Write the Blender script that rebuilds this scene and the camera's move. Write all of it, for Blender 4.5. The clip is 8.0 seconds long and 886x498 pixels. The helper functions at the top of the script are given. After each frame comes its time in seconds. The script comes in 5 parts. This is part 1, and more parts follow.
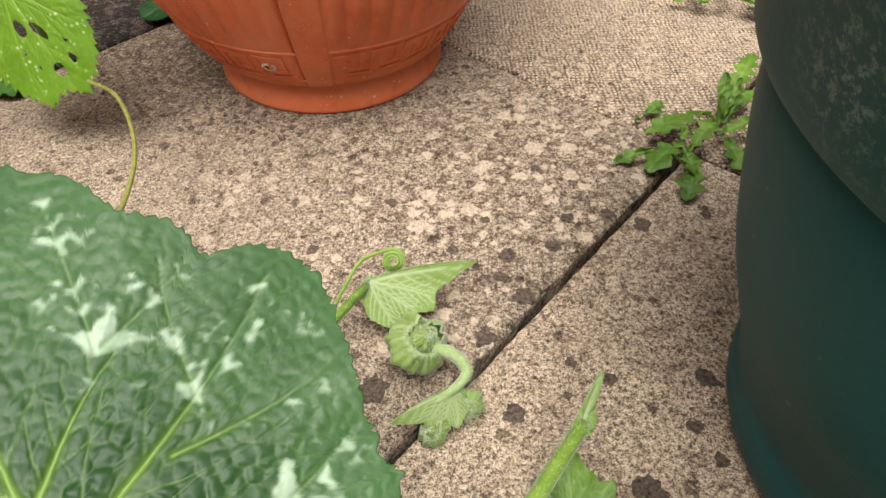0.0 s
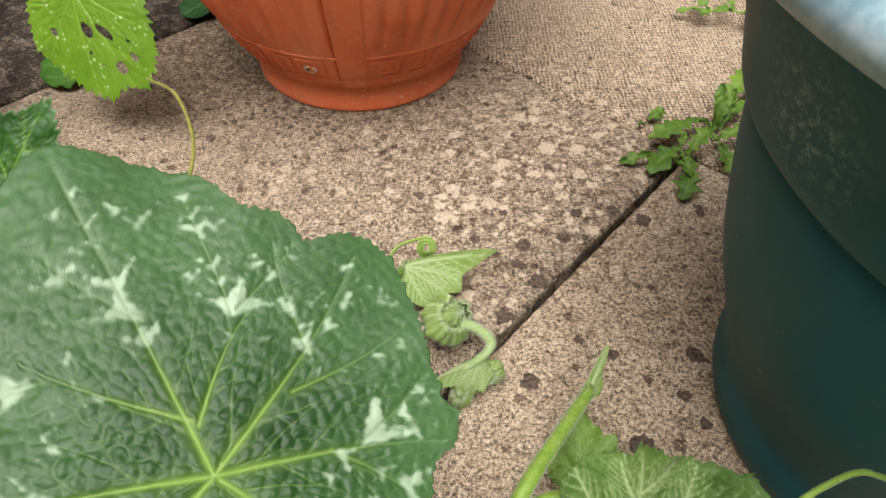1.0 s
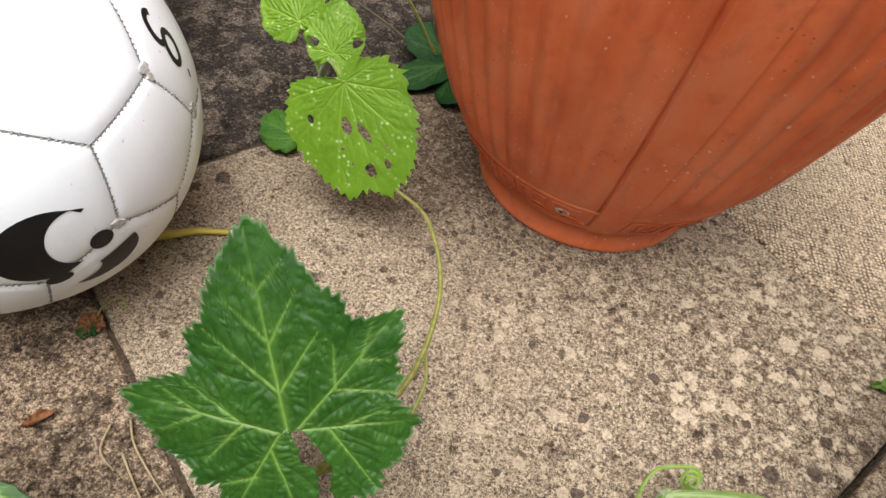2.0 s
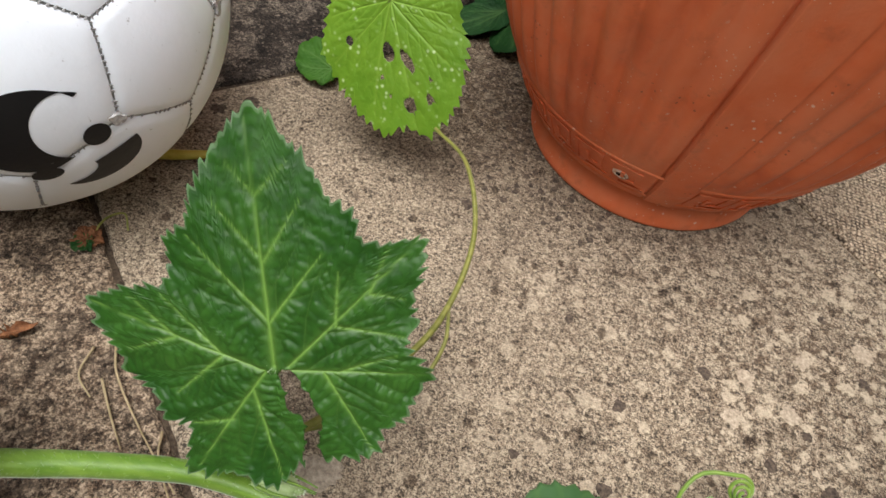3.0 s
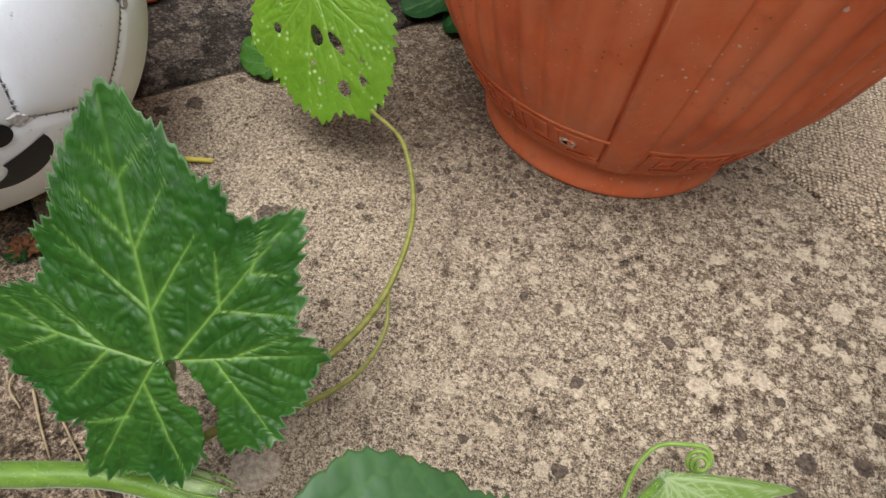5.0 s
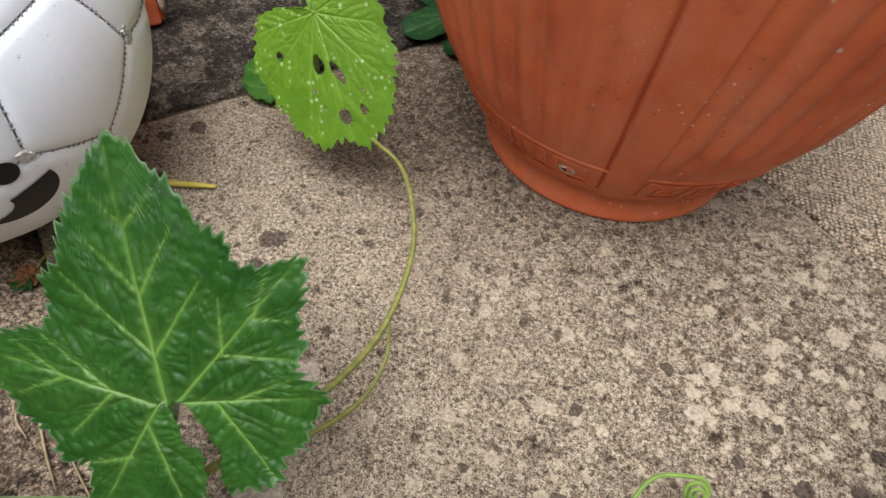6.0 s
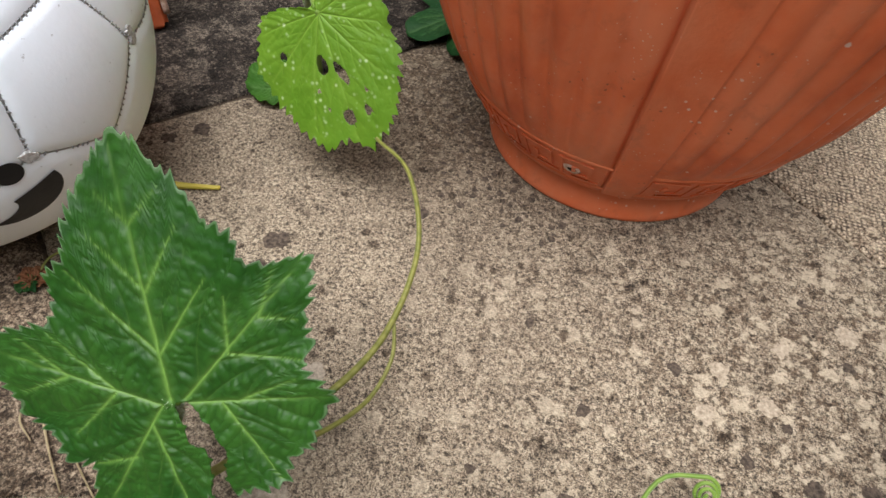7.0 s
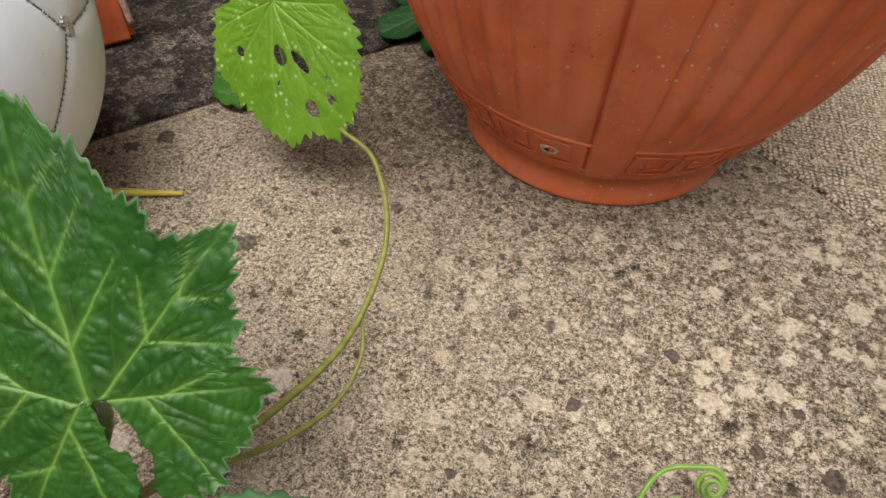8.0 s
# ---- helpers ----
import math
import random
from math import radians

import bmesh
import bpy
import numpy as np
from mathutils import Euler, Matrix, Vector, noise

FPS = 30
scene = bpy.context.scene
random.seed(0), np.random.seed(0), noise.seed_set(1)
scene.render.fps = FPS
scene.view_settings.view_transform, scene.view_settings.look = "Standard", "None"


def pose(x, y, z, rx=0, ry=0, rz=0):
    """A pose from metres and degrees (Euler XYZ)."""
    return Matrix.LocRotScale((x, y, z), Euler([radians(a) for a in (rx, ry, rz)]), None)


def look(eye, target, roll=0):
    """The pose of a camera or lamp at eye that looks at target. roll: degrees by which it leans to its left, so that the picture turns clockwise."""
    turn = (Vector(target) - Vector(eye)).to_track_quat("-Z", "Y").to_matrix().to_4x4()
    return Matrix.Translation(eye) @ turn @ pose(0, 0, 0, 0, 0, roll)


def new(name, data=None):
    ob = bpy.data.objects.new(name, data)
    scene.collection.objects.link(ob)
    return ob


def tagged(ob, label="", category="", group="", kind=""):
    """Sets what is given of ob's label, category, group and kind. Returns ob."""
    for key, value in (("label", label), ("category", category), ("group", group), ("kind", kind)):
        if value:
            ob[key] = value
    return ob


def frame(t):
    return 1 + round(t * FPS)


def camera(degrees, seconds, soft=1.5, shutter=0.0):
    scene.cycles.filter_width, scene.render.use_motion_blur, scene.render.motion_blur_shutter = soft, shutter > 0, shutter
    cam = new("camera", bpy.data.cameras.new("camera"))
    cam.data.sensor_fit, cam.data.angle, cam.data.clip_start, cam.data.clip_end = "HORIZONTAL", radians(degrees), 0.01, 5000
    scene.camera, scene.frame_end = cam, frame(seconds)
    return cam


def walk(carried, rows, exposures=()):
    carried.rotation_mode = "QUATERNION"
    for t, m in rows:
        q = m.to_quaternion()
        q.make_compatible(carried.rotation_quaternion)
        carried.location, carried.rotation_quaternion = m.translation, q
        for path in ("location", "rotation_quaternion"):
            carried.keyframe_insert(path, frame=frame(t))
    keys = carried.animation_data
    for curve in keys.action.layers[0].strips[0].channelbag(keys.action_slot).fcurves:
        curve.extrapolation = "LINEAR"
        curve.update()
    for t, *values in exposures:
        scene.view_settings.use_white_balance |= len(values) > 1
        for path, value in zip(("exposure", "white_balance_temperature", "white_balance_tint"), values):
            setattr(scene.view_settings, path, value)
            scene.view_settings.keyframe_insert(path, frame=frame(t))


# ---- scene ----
cam = camera(70.5, 8.0, shutter=0.08)
PATH = [
    (0, (0.001, -0.019, 0.279), (0.0, 1.352, -1.177), -0.4),
    (0.5, (-0.004, -0.025, 0.308), (0.0, 1.338, -1.156), 0.4),
    (1, (-0.018, -0.051, 0.315), (-0.004, 1.289, -1.17), 1.4),
    (1.2, (-0.036, -0.051, 0.319), (-0.007, 1.253, -1.197), 3.2),
    (1.3, (-0.058, -0.051, 0.324), (-0.051, 1.281, -1.167), 3.3),
    (1.5, (-0.127, -0.016, 0.344), (-0.122, 1.312, -1.151), 5.8),
    (1.6, (-0.147, 0.001, 0.348), (-0.155, 1.34, -1.138), 7.0),
    (1.7, (-0.158, 0.018, 0.354), (-0.172, 1.352, -1.135), 8.7),
    (2.8, (-0.188, 0.061, 0.323), (-0.33, 1.323, -1.222), 15.8),
    (3, (-0.172, 0.059, 0.306), (-0.333, 1.307, -1.249), 14.7),
    (3.5, (-0.149, 0.059, 0.296), (-0.333, 1.299, -1.262), 12.1),
    (4, (-0.131, 0.062, 0.293), (-0.331, 1.299, -1.265), 9.9),
    (4.5, (-0.133, 0.073, 0.3), (-0.341, 1.314, -1.254), 8.9),
    (4.7, (-0.128, 0.071, 0.292), (-0.341, 1.304, -1.268), 8.6),
    (5.8, (-0.134, 0.079, 0.306), (-0.366, 1.318, -1.247), 7.9),
    (6, (-0.131, 0.08, 0.306), (-0.364, 1.319, -1.247), 7.8),
    (6.5, (-0.127, 0.078, 0.308), (-0.367, 1.321, -1.24), 7.4),
    (7, (-0.132, 0.079, 0.303), (-0.376, 1.325, -1.242), 7.2),
    (7.5, (-0.134, 0.082, 0.305), (-0.375, 1.33, -1.239), 7.2),
    (8, (-0.112, 0.085, 0.274), (-0.402, 1.384, -1.219), 3.0),
]
walk(cam, [(t, look(eye, target, roll)) for t, eye, target, roll in PATH], [(0.0, 1.01, 6500, 14), (1.2, 0.90, 6500, 14), (1.5, 0.90, 6500, 13), (2.8, 0.64, 6300, 11), (4.5, 0.62, 6150, 10), (6.5, 0.62, 6000, 11), (7.3, 0.62, 6150, 10), (8.0, 0.62, 6300, 10)])

# ---- world and light: a bright overcast day ----
SUN_EL, SUN_AZ = 73.0, -172.0
world = bpy.data.worlds.new("overcast_sky")
scene.world = world
world.use_nodes = True
wt = world.node_tree
wt.nodes.clear()
sky = wt.nodes.new("ShaderNodeTexSky")
sky.sky_type, sky.sun_disc = "NISHITA", False
sky.sun_elevation, sky.sun_rotation = radians(SUN_EL), radians(SUN_AZ)
sky.dust_density, sky.ozone_density, sky.air_density = 6.0, 1.0, 1.0
haze = wt.nodes.new("ShaderNodeHueSaturation")
haze.inputs["Saturation"].default_value = 0.22
bg = wt.nodes.new("ShaderNodeBackground")
bg.inputs["Strength"].default_value = 0.13
wout = wt.nodes.new("ShaderNodeOutputWorld")
wt.links.new(sky.outputs[0], haze.inputs["Color"])
wt.links.new(haze.outputs[0], bg.inputs["Color"])
wt.links.new(bg.outputs[0], wout.inputs[0])

sun_data = bpy.data.lights.new("sun", "SUN")
sun_data.energy, sun_data.angle, sun_data.color = 2.0, radians(46), (1.0, 0.97, 0.92)
sun = new("sun", sun_data)
az, el = radians(SUN_AZ), radians(SUN_EL)
sun.matrix_world = look((3 * math.sin(az) * math.cos(el), 3 * math.cos(az) * math.cos(el), 3 * math.sin(el)), (0, 0, 0))


# ---- materials ----
class Nodes:
    """A small wrapper to write node materials in few lines."""

    def __init__(self, name):
        self.mat = bpy.data.materials.new(name)
        self.mat.use_nodes = True
        self.tree = self.mat.node_tree
        self.bsdf = self.tree.nodes["Principled BSDF"]
        self.out = self.tree.nodes["Material Output"]
        self.geo = self.tree.nodes.new("ShaderNodeNewGeometry")
        self.tex = self.tree.nodes.new("ShaderNodeTexCoord")

    def add(self, kind, **inputs):
        n = self.tree.nodes.new(kind)
        for k, v in inputs.items():
            self.put(n.inputs[k.replace("_", " ")], v)
        return n

    def put(self, socket, v):
        if isinstance(v, bpy.types.NodeSocket):
            self.tree.links.new(v, socket)
        else:
            socket.default_value = v

    def place(self, local):
        return self.tex.outputs["Object"] if local else self.geo.outputs["Position"]

    def noise(self, scale, detail=3.0, rough=0.6, local=False, warp=0.0):
        return self.add("ShaderNodeTexNoise", Vector=self.place(local), Scale=scale, Detail=detail, Roughness=rough, Distortion=warp).outputs["Fac"]

    def cells(self, scale, feature="F1", local=False, out="Distance", rand=1.0):
        n = self.add("ShaderNodeTexVoronoi", Vector=self.place(local), Scale=scale, Randomness=rand)
        n.feature = feature
        return n.outputs[out]

    def ramp(self, fac, *stops):
        n = self.add("ShaderNodeValToRGB", Fac=fac)
        e = n.color_ramp.elements
        while len(e) < len(stops):
            e.new(0.5)
        for el_, (p, c) in zip(e, stops):
            el_.position = p
            el_.color = (c, c, c, 1) if isinstance(c, (int, float)) else (*c, 1)
        return n.outputs["Color"]

    def mix(self, fac, a, b, mode="MIX"):
        n = self.tree.nodes.new("ShaderNodeMix")
        n.data_type, n.blend_type = "RGBA", mode
        self.put(n.inputs[0], fac)
        for s, v in ((n.inputs[6], a), (n.inputs[7], b)):
            self.put(s, (*v, 1) if isinstance(v, tuple) and len(v) == 3 else v)
        return n.outputs[2]

    def math(self, op, a, b=0.0, clamp=False):
        n = self.tree.nodes.new("ShaderNodeMath")
        n.operation, n.use_clamp = op, clamp
        self.put(n.inputs[0], a)
        self.put(n.inputs[1], b)
        return n.outputs[0]

    def attr(self, name):
        n = self.tree.nodes.new("ShaderNodeAttribute")
        n.attribute_name = name
        return n.outputs["Fac"]

    def rand(self):
        return self.tree.nodes.new("ShaderNodeObjectInfo").outputs["Random"]

    def bump(self, height, distance, strength=1.0, under=None):
        n = self.add("ShaderNodeBump", Height=height, Distance=distance, Strength=strength)
        if under is not None:
            self.put(n.inputs["Normal"], under)
        return n.outputs["Normal"]

    def done(self, color, rough, normal=None, metal=0.0, spec=0.5, sheen=0.0, translucent=None, share=0.3):
        b = self.bsdf.inputs
        self.put(b["Base Color"], (*color, 1) if isinstance(color, tuple) else color)
        self.put(b["Roughness"], rough)
        self.put(b["Metallic"], metal)
        self.put(b["Specular IOR Level"], spec)
        if sheen:
            self.put(b["Sheen Weight"], sheen)
            self.put(b["Sheen Roughness"], 0.4)
        if normal is not None:
            self.put(b["Normal"], normal)
        if translucent is not None:
            t = self.add("ShaderNodeBsdfTranslucent")
            self.put(t.inputs["Color"], (*translucent, 1) if isinstance(translucent, tuple) else translucent)
            if normal is not None:
                self.put(t.inputs["Normal"], normal)
            m = self.add("ShaderNodeMixShader", Fac=share)
            self.put(m.inputs[1], self.bsdf.outputs[0])
            self.put(m.inputs[2], t.outputs[0])
            self.put(self.out.inputs["Surface"], m.outputs[0])
        return self.mat


def concrete(name, light, mid, dark, mould, lichen, weave=0.0, mould_size=60.0, centre_of_mould=(0.05, 0.33, 0.0)):
    """Cast paving concrete: sand grains, pits, mould stains and pale lichen crusts."""
    n = Nodes(name)
    grain = n.noise(430, 2, 0.85)
    fine = n.noise(1150, 1, 0.5)
    patch = n.noise(190, 3, 0.65)
    broad = n.noise(9, 4, 0.6)
    # positions shaken a little, so that the stains get ragged edges
    shake = n.add("ShaderNodeTexNoise", Vector=n.place(False), Scale=260.0, Detail=4.0, Roughness=0.7)
    off = n.add("ShaderNodeVectorMath")
    off.operation = "MULTIPLY_ADD"
    n.put(off.inputs[0], shake.outputs["Color"])
    off.inputs[1].default_value = (0.008, 0.008, 0.0)
    n.put(off.inputs[2], n.place(False))

    def spots(scale, share, size):
        v = n.add("ShaderNodeTexVoronoi", Vector=off.outputs[0], Scale=scale, Randomness=1.0)
        chosen = n.math("GREATER_THAN", n.add("ShaderNodeSeparateColor", Color=v.outputs["Color"]).outputs[0], 1.0 - share)
        wide = n.math("MULTIPLY", n.add("ShaderNodeSeparateColor", Color=v.outputs["Color"]).outputs[1], size)
        inside = n.math("SUBTRACT", n.math("ADD", wide, 0.12), v.outputs["Distance"])
        return n.math("MULTIPLY", n.ramp(inside, (0.0, 0.0), (0.12, 1.0)), chosen)

    c = n.ramp(grain, (0.40, dark), (0.47, mid), (0.525, mid), (0.60, light))
    c = n.mix(n.ramp(fine, (0.36, 0.9), (0.50, 0.0)), c, dark)
    c = n.mix(n.ramp(n.noise(820, 2, 0.6), (0.56, 0.0), (0.66, 0.75)), c, light)
    c = n.mix(n.ramp(broad, (0.35, 0.0), (0.65, 0.30)), c, (mid[0] * 0.72, mid[1] * 0.72, mid[2] * 0.74))
    # grey algae film in uneven fields
    film = n.math("MULTIPLY", n.ramp(n.noise(26, 4, 0.7), (0.46, 0.0), (0.66, 0.55)), min(1.0, 0.5 + 0.4 * mould))
    c = n.mix(film, c, (0.46, 0.43, 0.42), "MULTIPLY")
    # a broad field of finer mould
    field = n.add("ShaderNodeVectorMath")
    field.operation = "DISTANCE"
    n.put(field.inputs[0], n.place(False))
    field.inputs[1].default_value = centre_of_mould
    field_f = n.ramp(field.outputs["Value"], (0.05, 1.0), (0.26, 0.25))
    mosaic = n.math("MULTIPLY", n.ramp(n.noise(125, 4, 0.75, warp=0.4), (0.49, 0.0), (0.57, 0.92)), field_f)
    c = n.mix(mosaic, c, (0.38, 0.33, 0.295), "MULTIPLY")
    # mould left of the pot, with some of the pot's shade painted in
    behind = n.add("ShaderNodeVectorMath")
    behind.operation = "DISTANCE"
    n.put(behind.inputs[0], n.place(False))
    behind.inputs[1].default_value = (-0.20, 0.50, 0.0)
    mosaic = n.math("MULTIPLY", n.ramp(n.noise(150, 4, 0.75, warp=0.4), (0.40, 0.25), (0.56, 0.95)), n.ramp(behind.outputs["Value"], (0.07, 1.0), (0.20, 0.0)))
    c = n.mix(mosaic, c, (0.36, 0.31, 0.27), "MULTIPLY")
    stain = n.math("MULTIPLY", n.ramp(n.noise(mould_size, 5, 0.7, warp=0.5), (0.61 - 0.10 * mould, 0.0), (0.66 - 0.10 * mould, 1.0)), min(0.92, 0.35 + 0.4 * mould))
    c = n.mix(stain, c, (0.22, 0.20, 0.19), "MULTIPLY")
    # a colony of pale crusts, thickest beside one joint, and thin elsewhere
    centre = n.add("ShaderNodeVectorMath")
    centre.operation = "DISTANCE"
    n.put(centre.inputs[0], n.place(False))
    centre.inputs[1].default_value = (0.075, 0.235, 0.0)
    colony = n.ramp(centre.outputs["Value"], (0.04, 0.95), (0.32, 0.16))
    pale = n.math("MAXIMUM", spots(85, 0.62, 0.42), spots(190, 0.5, 0.38))
    pale = n.math("MULTIPLY", pale, n.math("MULTIPLY", colony, lichen))
    pale_c = n.ramp(n.noise(480, 2, 0.7), (0.35, tuple(0.62 * q for q in light)), (0.55, light))
    c = n.mix(pale, c, pale_c)
    c = n.mix(n.math("MULTIPLY", spots(120, 0.15, 0.40), 0.85), c, (0.24, 0.21, 0.19), "MULTIPLY")
    c = n.mix(n.math("MULTIPLY", spots(330, 0.25, 0.46), 0.74), c, (0.22, 0.20, 0.185), "MULTIPLY")
    c = n.mix(n.math("MULTIPLY", spots(420, 0.34, 0.48), 0.40), c, light)
    h = n.math("ADD", grain, n.math("MULTIPLY", patch, 0.7))
    normal = n.bump(h, 0.0020, 0.85)
    if weave:
        w1 = n.add("ShaderNodeTexWave", Vector=n.place(False), Scale=85.0, Distortion=5.5, Detail=3.0)
        w1.bands_direction = "X"
        w2 = n.add("ShaderNodeTexWave", Vector=n.place(False), Scale=85.0, Distortion=5.8, Detail=3.0)
        w2.bands_direction = "Y"
        w = n.math("MULTIPLY", w1.outputs["Fac"], w2.outputs["Fac"])
        worn = n.ramp(n.noise(60, 5, 0.75), (0.40, 0.10), (0.60, 1.0))
        normal = n.bump(w, 0.0026, weave, normal)
        c = n.mix(n.math("MULTIPLY", worn, n.ramp(w, (0.05, 0.80 * weave), (0.35, 0.0))), c, dark)
        c = n.mix(n.math("MULTIPLY", worn, n.ramp(w, (0.28, 0.0), (0.52, 1.0 * weave))), c, light)
    return n.done(c, 0.92, normal, spec=0.25)


CONCRETE = concrete("sandy_concrete", (0.578, 0.476, 0.340), (0.323, 0.252, 0.173), (0.056, 0.046, 0.035), 0.45, 0.95)
CONCRETE_PLAIN = concrete("plain_concrete", (0.740, 0.610, 0.430), (0.450, 0.352, 0.240), (0.072, 0.056, 0.041), 0.35, 0.12)
CONCRETE_WORN = concrete("stained_concrete", (0.510, 0.395, 0.276), (0.242, 0.177, 0.117), (0.049, 0.037, 0.026), 0.95, 0.7, mould_size=48.0, centre_of_mould=(-0.36, 0.08, 0.0))
CONCRETE_MOULD = concrete("mouldy_concrete", (0.240, 0.196, 0.148), (0.080, 0.064, 0.048), (0.022, 0.018, 0.014), 1.6, 0.5, mould_size=42.0)
CONCRETE_WEAVE = concrete("textured_concrete", (0.790, 0.640, 0.450), (0.374, 0.280, 0.186), (0.064, 0.049, 0.036), 0.35, 0.8, 0.58)


def earth(name, a, b, scale):
    n = Nodes(name)
    g = n.noise(scale, 4, 0.7)
    c = n.ramp(g, (0.3, a), (0.7, b))
    return n.done(c, 1.0, n.bump(g, 0.002), spec=0.1)


SOIL = earth("dark_soil", (0.012, 0.009, 0.007), (0.05, 0.037, 0.026), 300)
JOINT_DIRT = earth("joint_dirt", (0.03, 0.022, 0.016), (0.13, 0.095, 0.065), 500)
JOINT_SAND = earth("joint_sand", (0.14, 0.11, 0.08), (0.46, 0.37, 0.27), 500)
WALL_RENDER = earth("weathered_render", (0.09, 0.075, 0.060), (0.17, 0.145, 0.115), 12)
LAWN = earth("far_ground", (0.05, 0.06, 0.03), (0.12, 0.11, 0.07), 4)


def crust_mat(name, a, b, rough=0.95):
    n = Nodes(name)
    c = n.ramp(n.noise(420, 3, 0.7), (0.32, a), (0.66, b))
    return n.done(c, rough, n.bump(n.noise(700, 2, 0.6), 0.0006), spec=0.2)


DARK_LICHEN = crust_mat("dark_lichen", (0.030, 0.023, 0.018), (0.136, 0.102, 0.075))
PALE_LICHEN = crust_mat("pale_lichen", (0.255, 0.200, 0.140), (0.527, 0.433, 0.319))
WHITE_LICHEN = crust_mat("white_lichen", (0.221, 0.178, 0.136), (0.476, 0.399, 0.306))


def terracotta(name):
    n = Nodes(name)
    broad = n.noise(16, 4, 0.6)
    mid = n.noise(70, 4, 0.65)
    stretched = n.add("ShaderNodeMapping", Vector=n.place(True), Scale=(1.0, 1.0, 0.16)).outputs[0]
    run = n.add("ShaderNodeTexNoise", Vector=stretched, Scale=70.0, Detail=4.0, Roughness=0.6).outputs["Fac"]
    c = n.ramp(broad, (0.34, (0.50, 0.100, 0.034)), (0.50, (0.64, 0.145, 0.050)), (0.66, (0.68, 0.188, 0.080)))
    c = n.mix(n.ramp(run, (0.46, 0.0), (0.66, 0.38)), c, (0.60, 0.205, 0.100))
    c = n.mix(n.ramp(mid, (0.28, 0.40), (0.44, 0.0)), c, (0.34, 0.090, 0.038))

    def flecks(scale, where, low, size):
        d = n.math("ADD", n.cells(scale, "F1", True), n.math("MULTIPLY", n.noise(scale * 3.4, 3, 0.7, True), 0.22))
        chosen = n.ramp(n.noise(where, 2, 0.5, True), (low, 0.0), (low + 0.05, 1.0))
        return n.math("MULTIPLY", n.ramp(d, (size, 0.85), (size + 0.07, 0.0)), chosen)

    c = n.mix(flecks(150, 23, 0.56, 0.19), c, (0.70, 0.52, 0.42))
    c = n.mix(flecks(95, 31, 0.60, 0.17), c, (0.66, 0.50, 0.42))
    c = n.mix(flecks(330, 40, 0.55, 0.20), c, (0.68, 0.44, 0.33))
    c = n.mix(n.math("MULTIPLY", flecks(210, 27, 0.60, 0.22), 0.8), c, (0.13, 0.045, 0.024))
    rough = n.ramp(mid, (0.3, 0.42), (0.7, 0.60))
    return n.done(c, rough, n.bump(n.noise(420, 3, 0.6), 0.0003, 0.6), spec=0.28)


TERRACOTTA = terracotta("terracotta_plastic")


def green_plastic(name):
    n = Nodes(name)
    broad = n.noise(10, 4, 0.6)
    c = n.ramp(broad, (0.35, (0.008, 0.066, 0.069)), (0.65, (0.015, 0.094, 0.099)))
    scuff = n.math("MULTIPLY", n.ramp(n.noise(130, 5, 0.75, warp=0.6), (0.58, 0.0), (0.68, 1.0)), n.ramp(n.noise(17, 2, 0.5), (0.70, 0.0), (0.78, 0.40)))
    c = n.mix(scuff, c, (0.16, 0.24, 0.23))
    rub = n.add("ShaderNodeVectorMath")
    rub.operation = "DISTANCE"
    n.put(rub.inputs[0], n.place(False))
    rub.inputs[1].default_value = (0.079, 0.090, 0.212)
    rubbed = n.math("MULTIPLY", n.ramp(rub.outputs["Value"], (0.006, 1.0), (0.030, 0.0)), n.ramp(n.noise(300, 5, 0.8), (0.50, 0.0), (0.60, 0.55)))
    c = n.mix(rubbed, c, (0.26, 0.33, 0.29))
    dots = n.math("MULTIPLY", n.ramp(n.cells(60), (0.05, 0.6), (0.09, 0.0)), n.ramp(n.noise(30, 1, 0.5), (0.58, 0.0), (0.62, 1.0)))
    c = n.mix(dots, c, (0.25, 0.30, 0.27))
    dust = n.ramp(n.noise(55, 4, 0.7), (0.50, 0.0), (0.80, 0.05))
    c = n.mix(dust, c, (0.12, 0.17, 0.15))
    return n.done(c, n.ramp(broad, (0.3, 0.44), (0.7, 0.58)), n.bump(n.noise(260, 3, 0.6), 0.0003, 0.7), spec=0.20)


GREEN_PLASTIC = green_plastic("dark_green_plastic")


def ball_skin(name, base, gloss=0.45):
    n = Nodes(name)
    dirt = n.ramp(n.noise(38, 5, 0.7), (0.54, 0.0), (0.82, 0.14))
    c = n.mix(dirt, base, (base[0] * 0.55, base[1] * 0.54, base[2] * 0.50))
    nick = n.ramp(n.noise(260, 3, 0.6), (0.70, 0.0), (0.76, 0.5))
    c = n.mix(nick, c, (0.25, 0.24, 0.22))
    return n.done(c, 0.38, n.bump(n.noise(170, 4, 0.6), 0.0004, 0.5), spec=gloss)


BALL_WHITE = ball_skin("white_ball_leather", (0.88, 0.93, 0.98))
BALL_BLACK = ball_skin("black_print", (0.010, 0.010, 0.011), 0.22)
STITCH = Nodes("grey_thread").done((0.30, 0.298, 0.29), 0.8)
FLAKED = crust_mat("flaked_ball_skin", (0.30, 0.29, 0.27), (0.62, 0.61, 0.59), 0.8)
SEAM = Nodes("seam_cloth").done((0.62, 0.61, 0.58), 0.9)


